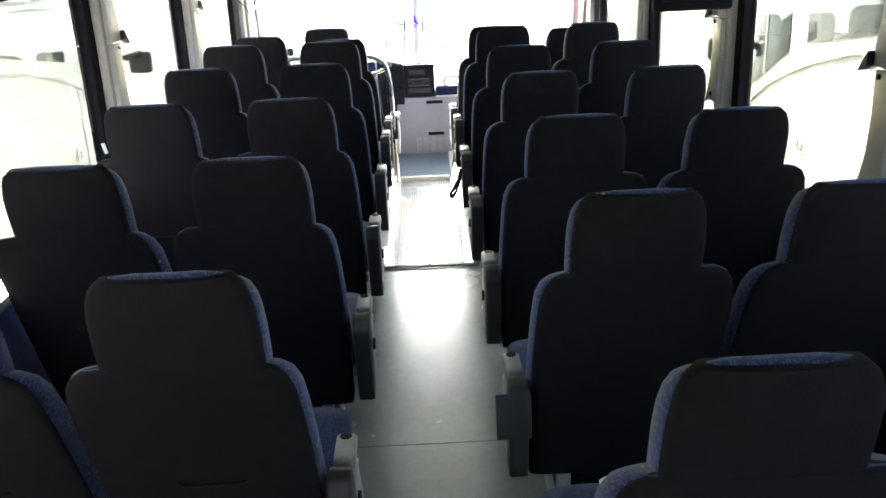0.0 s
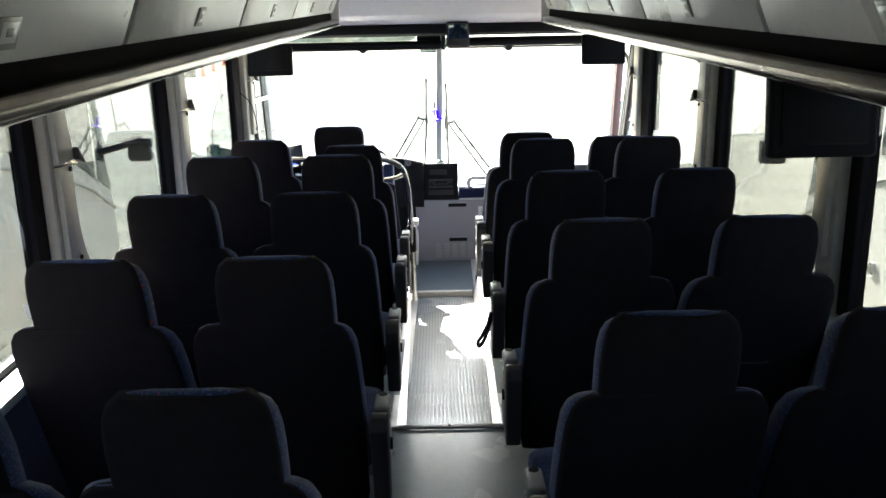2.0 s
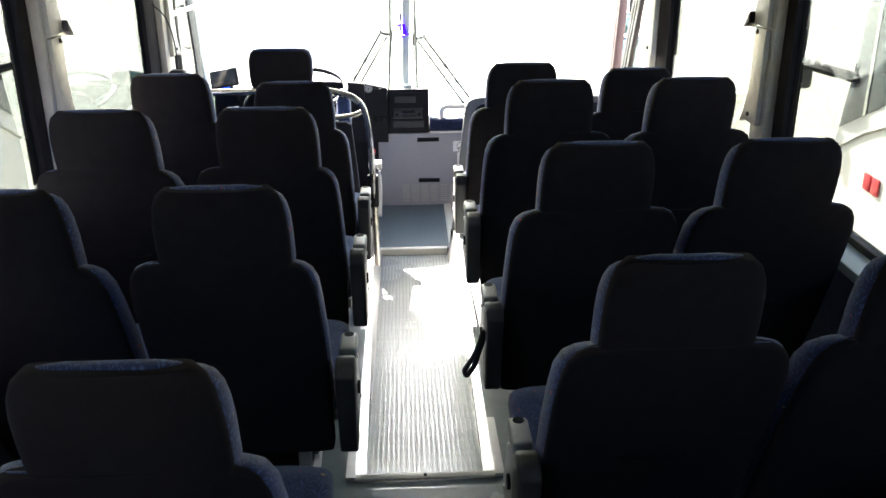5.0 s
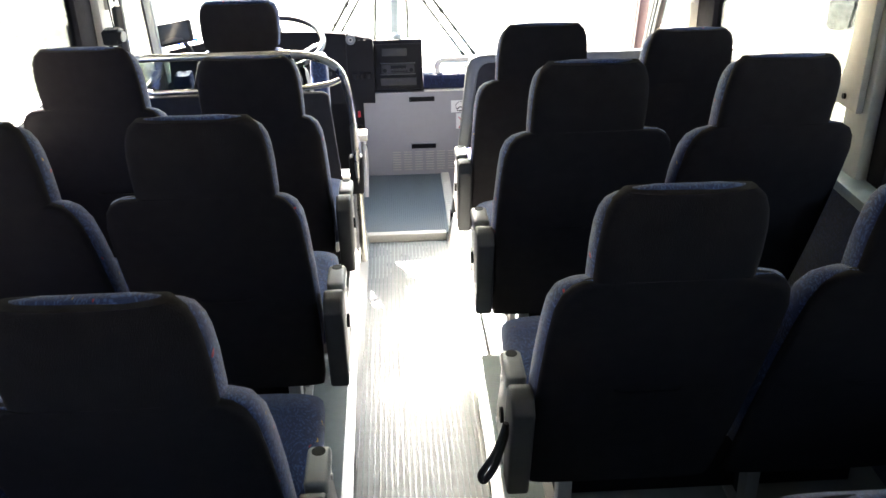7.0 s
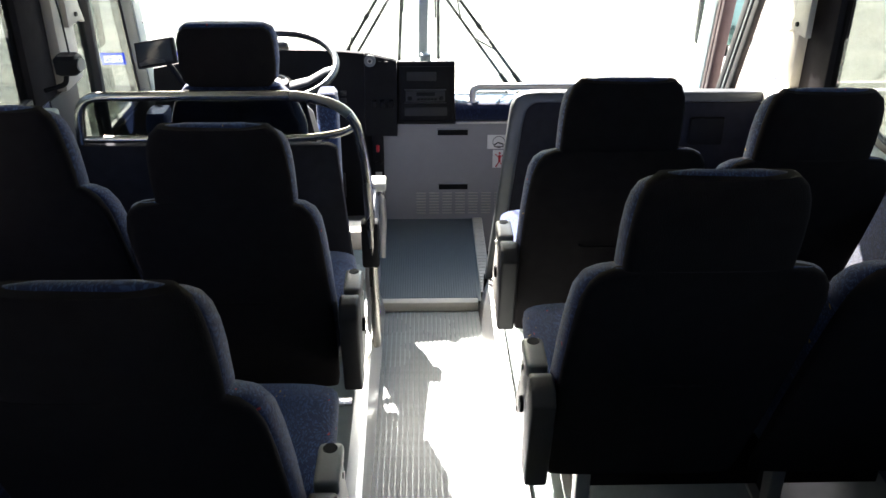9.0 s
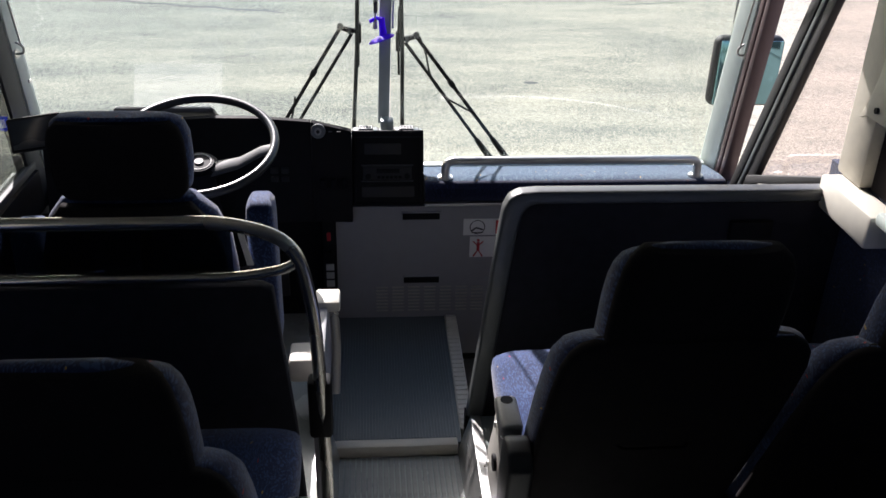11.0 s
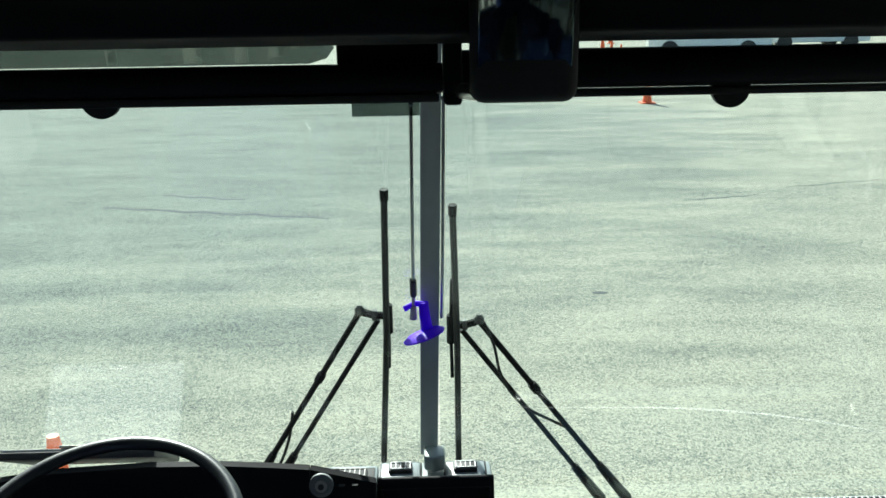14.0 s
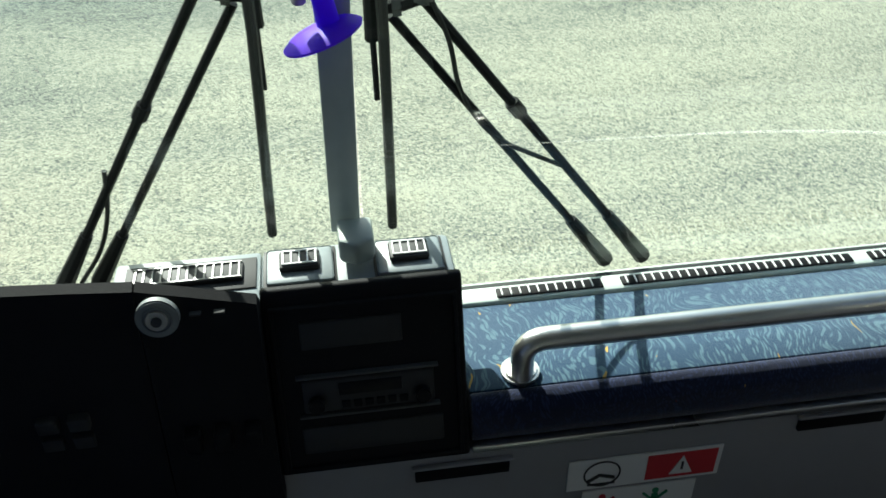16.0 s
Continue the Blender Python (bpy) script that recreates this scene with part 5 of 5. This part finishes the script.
# ---------------------------------------------------------------- divider in front of the right seats
div = thing("divider", "dark divider panel with a rounded grey metal frame", "divider", kind="structure")
inner = [(0.228, ZF), (0.29, 0.55), (0.303, 0.635), (0.33, 0.655), (1.218, 0.65), (1.218, ZF)]
part("panel", prism(inner, "y", 6.655, 6.69, 0.0), M_CARPET, div, "black carpeted panel")
outer = [(0.203, ZF), (0.27, 0.59), (0.276, 0.64), (0.291, 0.672), (0.317, 0.687), (0.365, 0.691), (1.216, 0.69)]
inner = [(1.216, 0.653), (0.362, 0.654), (0.341, 0.644), (0.327, 0.624), (0.318, 0.58), (0.251, ZF)]
part("frame_tube", prism(outer + inner, "y", 6.648, 6.697, 0.009, seg=3), M_FRAME, div, "rounded grey metal frame")
part("pocket", box(0.9, 1.02, 6.64, 6.655, 0.5, 0.6, 0.006), M_DARK, div)
strap = thing("strap", "black webbing strap loop hanging beside a seat", "strap")
part("webbing", tube([(0.172, 4.36, 0.53), (0.158, 4.355, 0.48), (0.135, 4.35, 0.435), (0.116, 4.345, 0.41), (0.122, 4.34, 0.392), (0.145, 4.345, 0.42), (0.162, 4.355, 0.47), (0.176, 4.36, 0.52)], 0.0075, 8, bend=0.025), M_RUBBER, strap)

scrap = thing("paper_scrap", "crumpled white paper scrap on a blue seat cushion", "paper scrap")
crumple = bmesh.new()
bmesh.ops.create_icosphere(crumple, subdivisions=2, radius=0.02, matrix=Matrix.Translation((0.374, 1.845, 0.482)) @ Matrix.Diagonal((1.1, 0.8, 0.55, 1)))
for v in crumple.verts:
    v.co += v.normal * 0.009 * noise.noise(v.co * 70)
part("crumple", crumple, M_STICK, scrap, smooth=None)
flap = thing("seat_flap", "black vinyl flap folded over a seat arm", "flap")
part("fold", prism([(2.052, 0.585), (2.044, 0.6), (2.03, 0.548), (2.02, 0.49), (2.025, 0.488), (2.036, 0.545)], "x", 0.142, 0.226, 0.002), M_RUBBER, flap)
tag2 = thing("seat_tag", "small white cloth tag on the side of a headrest", "tag")
part("cloth", prism([(0.95, 0.0), (0.953, 0.012), (0.988, 0.004), (0.986, -0.008)], "y", -0.0015, 0.0015), M_STICK, tag2).matrix_basis = Matrix(((0, 0, 1, 0), (0, 1, 0, 0), (1, 0, 0, 0), (0, 0, 0, 1)))
tag2.location = (-1.083, 3.2, 0.0)
solid("floor_seam", box(-0.3, 0.3, 2.735, 2.7385, Z0, Z0 + 0.0012), M_STEP, "thin welded seam across the vinyl floor", "floor seam")

# ---------------------------------------------------------------- door on the right
door = thing("door_1", "glazed front entrance door with black leaning frame", "door", kind="structure")
part("lower_panel", box(HALF + 0.0, HALF + 0.05, 6.79, 7.48, -1.05, 0.36, 0.01), M_PANEL, door)
for dz, w_, m_ in ((0.0, 0.03, M_RUBBER), (-0.05, 0.035, M_DARK)):
    part("rail", prism([(6.705, 0.672 + dz), (7.265, 0.44 + dz), (7.265, 0.44 + dz + w_), (6.705, 0.672 + dz + w_)], "x", HALF - 0.02, HALF + 0.05, 0.005), m_, door)
part("upper_panel", prism([(6.705, 0.36), (7.3, 0.36), (7.2, 0.41), (6.705, 0.61)], "x", HALF + 0.005, HALF + 0.045, 0.004), M_DARK, door)
part("stile", prism([(7.385, 0.344), (7.435, 0.344), (6.909, 1.5), (6.859, 1.5)], "x", HALF - 0.005, HALF + 0.03, 0.006), M_RUBBER, door, "black metal door stile")
part("bead", prism([(7.36, 0.352), (7.382, 0.352), (6.856, 1.5), (6.834, 1.5)], "x", HALF - 0.002, HALF + 0.028, 0.004), M_PLATE, door, "grey metal glazing bead")
part("stile", prism([(7.297, 0.36), (7.357, 0.352), (6.831, 1.5), (6.79, 1.5)], "x", HALF + 0.003, HALF + 0.03, 0.006), M_RUBBER, door, "black rubber door edge")
part("top_rail", box(HALF - 0.02, HALF + 0.05, 6.705, 7.4, 1.5, 1.66, 0.01), M_POST, door)
pg = part("pane", prism([(6.702, 0.69), (7.295, 0.44), (6.788, 1.5), (6.702, 1.5)], "x", HALF + 0.02, HALF + 0.026), M_DOORGLASS, door)
pg.visible_shadow = False

# ---------------------------------------------------------------- screens hanging from the racks
def monitor(at, turn, w, h):
    m = thing("ceiling_monitor", "black flat monitor hanging under the luggage rack, switched off", "monitor", Matrix.Translation(at) @ Matrix.Rotation(radians(turn), 4, "Z") @ Matrix.Rotation(radians(-8), 4, "X"), "monitors")
    part("housing", box(-w / 2, w / 2, 0, 0.045, -h, 0, 0.012, 3), M_DARK, m)
    part("screen", box(-w / 2 + 0.025, w / 2 - 0.025, -0.004, 0.004, -h + 0.03, -0.02, 0.002), M_SCREEN, m, "glossy black screen")
    part("mount", box(-0.05, 0.05, 0.01, 0.05, -0.01, 0.12, 0.008), M_DARK, m)


monitor((0.865, 3.08, 1.555), 0, 0.25, 0.2)
monitor((0.915, 6.2, 1.515), 0, 0.245, 0.17)
monitor((-0.965, 6.2, 1.485), 0, 0.255, 0.17)

# left front corner: tablet and fan
tab = thing("tablet", "small black driver display on a swan-neck arm", "display", Matrix.Translation((-1.0, 6.95, 0.75)) @ Matrix.Rotation(radians(-12), 4, "Z") @ Matrix.Rotation(radians(-20), 4, "X") @ Matrix.Rotation(radians(-12), 4, "Y"))
part("housing", box(-0.08, 0.075, 0, 0.022, -0.048, 0.048, 0.006), M_DARK, tab)
part("screen", box(-0.07, 0.065, -0.002, 0.003, -0.039, 0.04, 0.001), M_TABLET, tab)
part("arm", tube([(0, 0.02, 0), (0, 0.12, -0.05), (0, 0.3, -0.2)], 0.01, 10), M_DARK, tab)

lamp = thing("reading_lamp", "black swivelling lamp on a bracket by the window", "lamp")
part("head", rings_loft([superring(-1.105, 6.4, z, hw, hd, 4, 20) for z, hw, hd in ((0.84, 0.028, 0.026), (0.846, 0.036, 0.034), (0.89, 0.038, 0.036), (0.9, 0.028, 0.026))]), M_DARK, lamp)
part("lens", disc((-1.066, 6.395, 0.87), (1, -0.2, 0), 0.02, 0.008, 20), M_GREY, lamp)
part("stem", tube([(-1.12, 6.41, 0.845), (-1.13, 6.42, 0.8), (-1.2, 6.42, 0.78)], 0.008, 10, bend=0.02), M_DARK, lamp)
part("cable", tube([(-1.1, 6.41, 0.895), (-1.11, 6.42, 1.05), (-1.14, 6.43, 1.15), (-1.195, 6.43, 1.2)], 0.003, 8, bend=0.06), M_RUBBER, lamp)

# ---------------------------------------------------------------- outside
bm = bmesh.new()
bmesh.ops.create_grid(bm, x_segments=4, y_segments=4, size=1500, matrix=Matrix.Translation((0, 0, GROUND)))
solid("ground", bm, M_GROUND, "wide pale gravel lot", "ground", smooth=None)


def ground_mark(name, pts, width, material, label):
    """A thin worn streak lying on the gravel."""
    bm = bmesh.new()
    n = len(pts)
    rows = []
    for i, (x, y) in enumerate(pts):
        w_ = width * (0.3 + 0.7 * math.sin(math.pi * (i + 0.5) / n))
        rows.append([bm.verts.new((x, y + s_ * w_ / 2, z)) for s_, z in ((-1, GROUND + 0.001), (0, GROUND + 0.005), (1, GROUND + 0.001))])
    for u, w_ in zip(rows, rows[1:]):
        for q in (0, 1):
            bm.faces.new((u[q], w_[q], w_[q + 1], u[q + 1]))
    solid(name, bm, material, label, "ground mark", smooth=None)


M_TAR = mat("dark patched gravel", (0.13, 0.135, 0.13), 0.9, var=0.4, scale=20, spec=0.2, bump=0.5, bump_scale=60)
ground_mark("crack", [(3.6 + 0.11 * i, 17.9 + 0.025 * i + 0.02 * math.sin(i * 2.1)) for i in range(11)], 0.05, M_TAR, "short dark crack in the gravel")
ground_mark("crack", [(5.3 + 0.2 * i, 18.6 + 0.05 * i + 0.03 * math.sin(i * 1.7)) for i in range(9)], 0.04, M_TAR, "short dark crack in the gravel")
ground_mark("scuff", [(-4.5 + 0.25 * i, 18.2 - 0.068 * i + 0.04 * math.sin(i * 2.3)) for i in range(14)], 0.13, M_TAR, "thin dark scuff line in the gravel")
ground_mark("scuff", [(-3.84 + 0.16 * i, 18.9 - 0.05 * i + 0.03 * math.sin(i * 1.9)) for i in range(9)], 0.1, M_TAR, "short dark scuff line in the gravel")
ground_mark("stain", [(1.62 + 0.03 * i, 14.1) for i in range(6)], 0.09, M_TAR, "small dark stain on the gravel")


def cone(x, y, h=0.72):
    c = thing("traffic_cone", "orange plastic traffic cone standing on the gravel", "traffic cone", (x, y, GROUND), "traffic cones")
    part("base", box(-0.18, 0.18, -0.18, 0.18, 0, 0.03, 0.008), M_ORANGE, c)
    part("body", tube([(0, 0, 0.03), (0, 0, h)], 0.118, 20, r2=0.03), M_ORANGE, c)


def ext_mirror(sx):
    m = thing("outside_mirror", "black-shelled double outside mirror on a bent arm", "mirror", group="outside mirrors")
    x, y, z = sx * (1.375 if sx > 0 else 1.62), 7.8, 0.667
    part("shell", box(x - 0.135, x + 0.135, y, y + 0.07, z - 0.14, z + 0.135, 0.03, 4), M_RUBBER, m)
    part("mirror_glass", box(x - 0.122, x + 0.122, y - 0.005, y + 0.004, z - 0.127, z + 0.122, 0.003), M_TEALMIRROR, m)
    part("shell", box(x - 0.075, x + 0.085, y, y + 0.06, z + 0.155, z + 0.285, 0.025, 4), M_RUBBER, m)
    part("mirror_glass", box(x - 0.066, x + 0.076, y - 0.005, y + 0.004, z + 0.164, z + 0.276, 0.003), M_TEALMIRROR, m)
    part("arm", tube([(x + sx * 0.03, y + 0.075, z - 0.2), (x + sx * 0.03, y + 0.075, z + 0.6), (sx * 1.2, 7.5, z + 0.75)], 0.012, 10, bend=0.1), M_DARK, m)
    part("brace", tube([(x - sx * 0.06, y + 0.07, z + 0.1), (sx * 1.2, 7.5, z + 0.55)], 0.007, 8), M_STEEL, m)


ext_mirror(1)
ext_mirror(-1)


def coach(near, far, front):
    """A parked coach: body, wheels, windows above a sweeping body line, windscreen."""
    c = thing("parked_coach", "white touring coach parked alongside on the gravel", "coach", group="parked coaches")
    g = GROUND
    length = 12.0
    s_ = -1 if near > 0 else 1
    prof = [(front - length, g + 0.35), (front - 0.1, g + 0.35), (front, g + 0.7), (front - 0.02, g + 1.4), (front - 0.3, g + 2.95), (front - 0.8, g + 3.3), (front - length + 0.2, g + 3.3), (front - length, g + 3.1)]
    part("body", prism(prof, "x", min(near, far), max(near, far), 0.05, seg=3), M_COACHPAINT, c)
    sweep = [(0.06, 0.1), (0.45, 0.32), (0.85, 0.48), (1.25, 0.61), (1.85, 0.76), (2.6, 0.86), (3.6, 0.9), (11.8, 0.9)]
    part("body_line", tube([(near + s_ * 0.004, front - d, z) for d, z in sweep], 0.012, 6), M_GREY, c, "thin grey body line")
    xs = sorted((near - s_ * 0.02, near + s_ * 0.008))
    part("window", prism([(front - 0.12, 0.27), (front - 0.85, 0.64), (front - 0.85, 1.35), (front - 0.3, 1.35), (front - 0.2, 0.65)], "x", xs[0], xs[1], 0.004), M_COACHGLASS, c, "dark driver's window")
    part("window_bar", prism([(front - 0.4, 0.41), (front - 0.43, 0.425), (front - 0.43, 1.35), (front - 0.4, 1.35)], "x", xs[0] - 0.006, xs[1] + 0.006), M_ALU, c)
    y = front - 1.15
    for k in range(7):
        part("window", prism([(y - 1.4, 0.98), (y, 0.86 if k else 0.74), (y, 1.7), (y - 1.4, 1.7)], "x", xs[0], xs[1], 0.004), M_COACHGLASS, c, "dark tinted side window")
        y -= 1.46
    part("door_seam", box(xs[0] + 0.008, xs[1] - 0.004, front - 1.0, front - 0.985, g + 0.5, 0.5), M_GREY, c)
    part("door_handle", torus((near + s_ * 0.01, front - 1.2, 0.02), (1, 0, 0), 0.045, 0.008, 24, 8), M_ALU, c)
    for yy in (front - 2.6, front - 9.2, front - 10.5):
        wh = part("wheel", disc((near - s_ * 0.1, yy, g + 0.5), (1, 0, 0), 0.5, 0.26, 28, bev=0.04), M_RUBBER, c)
        part("rim", disc((near + s_ * 0.02, yy, g + 0.5), (1, 0, 0), 0.3, 0.05, 24), M_ALU, wh)
    xs = sorted((near - s_ * 0.1, far + s_ * 0.1))
    part("windscreen", prism([(front - 0.05, g + 1.5), (front + 0.012, g + 1.48), (front - 0.24, g + 2.85), (front - 0.31, g + 2.85)], "x", xs[0], xs[1], 0.004), M_COACHGLASS, c)
    part("mirror_arm", tube([(near - s_ * 0.02, front - 0.28, 0.6), (near + s_ * 0.1, front - 0.1, 0.62), (near + s_ * 0.12, front + 0.36, 0.6)], 0.035, 8, bend=0.08), M_DARK, c)
    part("mirror", box(near + s_ * 0.12 - 0.1, near + s_ * 0.12 + 0.1, front + 0.3, front + 0.4, 0.42, 0.62, 0.03, 3), M_RUBBER, c)
    return c


right_coach = coach(2.7, 5.2, 7.65)
for k in range(2):
    part("red_mark", box(2.688, 2.699, 6.42 - k * 0.1 + 0.62, 6.5 - k * 0.1 + 0.62, 0.0, 0.1, 0.002), M_RED, right_coach, "red printed mark")
coach(-2.7, -5.2, 8.35)
for x, y in ((5.68, 28.5), (-1.955, 10.0), (7.66, 42.5), (7.5, 40.0), (8.2, 47.0), (9.6, 52.0)):
    cone(x, y)


def van(x, y, turn):
    """A distant parked van."""
    v = thing("parked_van", "white van parked far off on the gravel", "van", Matrix.Translation((x, y, GROUND)) @ Matrix.Rotation(radians(turn), 4, "Z"))
    part("body", prism([(-2.4, 0.35), (2.3, 0.35), (2.4, 0.9), (1.6, 1.1), (1.1, 1.9), (-2.4, 1.95)], "x", -0.95, 0.95, 0.06), M_WHITE, v)
    for s_ in (-1, 1):
        xs = sorted((s_ * 0.94, s_ * 0.965))
        part("window", prism([(0.3, 1.15), (1.35, 1.15), (1.0, 1.75), (0.3, 1.75)], "x", xs[0], xs[1]), M_COACHGLASS, v)
        for yy in (-1.5, 1.5):
            part("wheel", disc((s_ * 0.85, yy, 0.34), (1, 0, 0), 0.34, 0.22, 20), M_RUBBER, v)


van(11.6, 43.0, 80)
van(17.0, 46.0, 95)
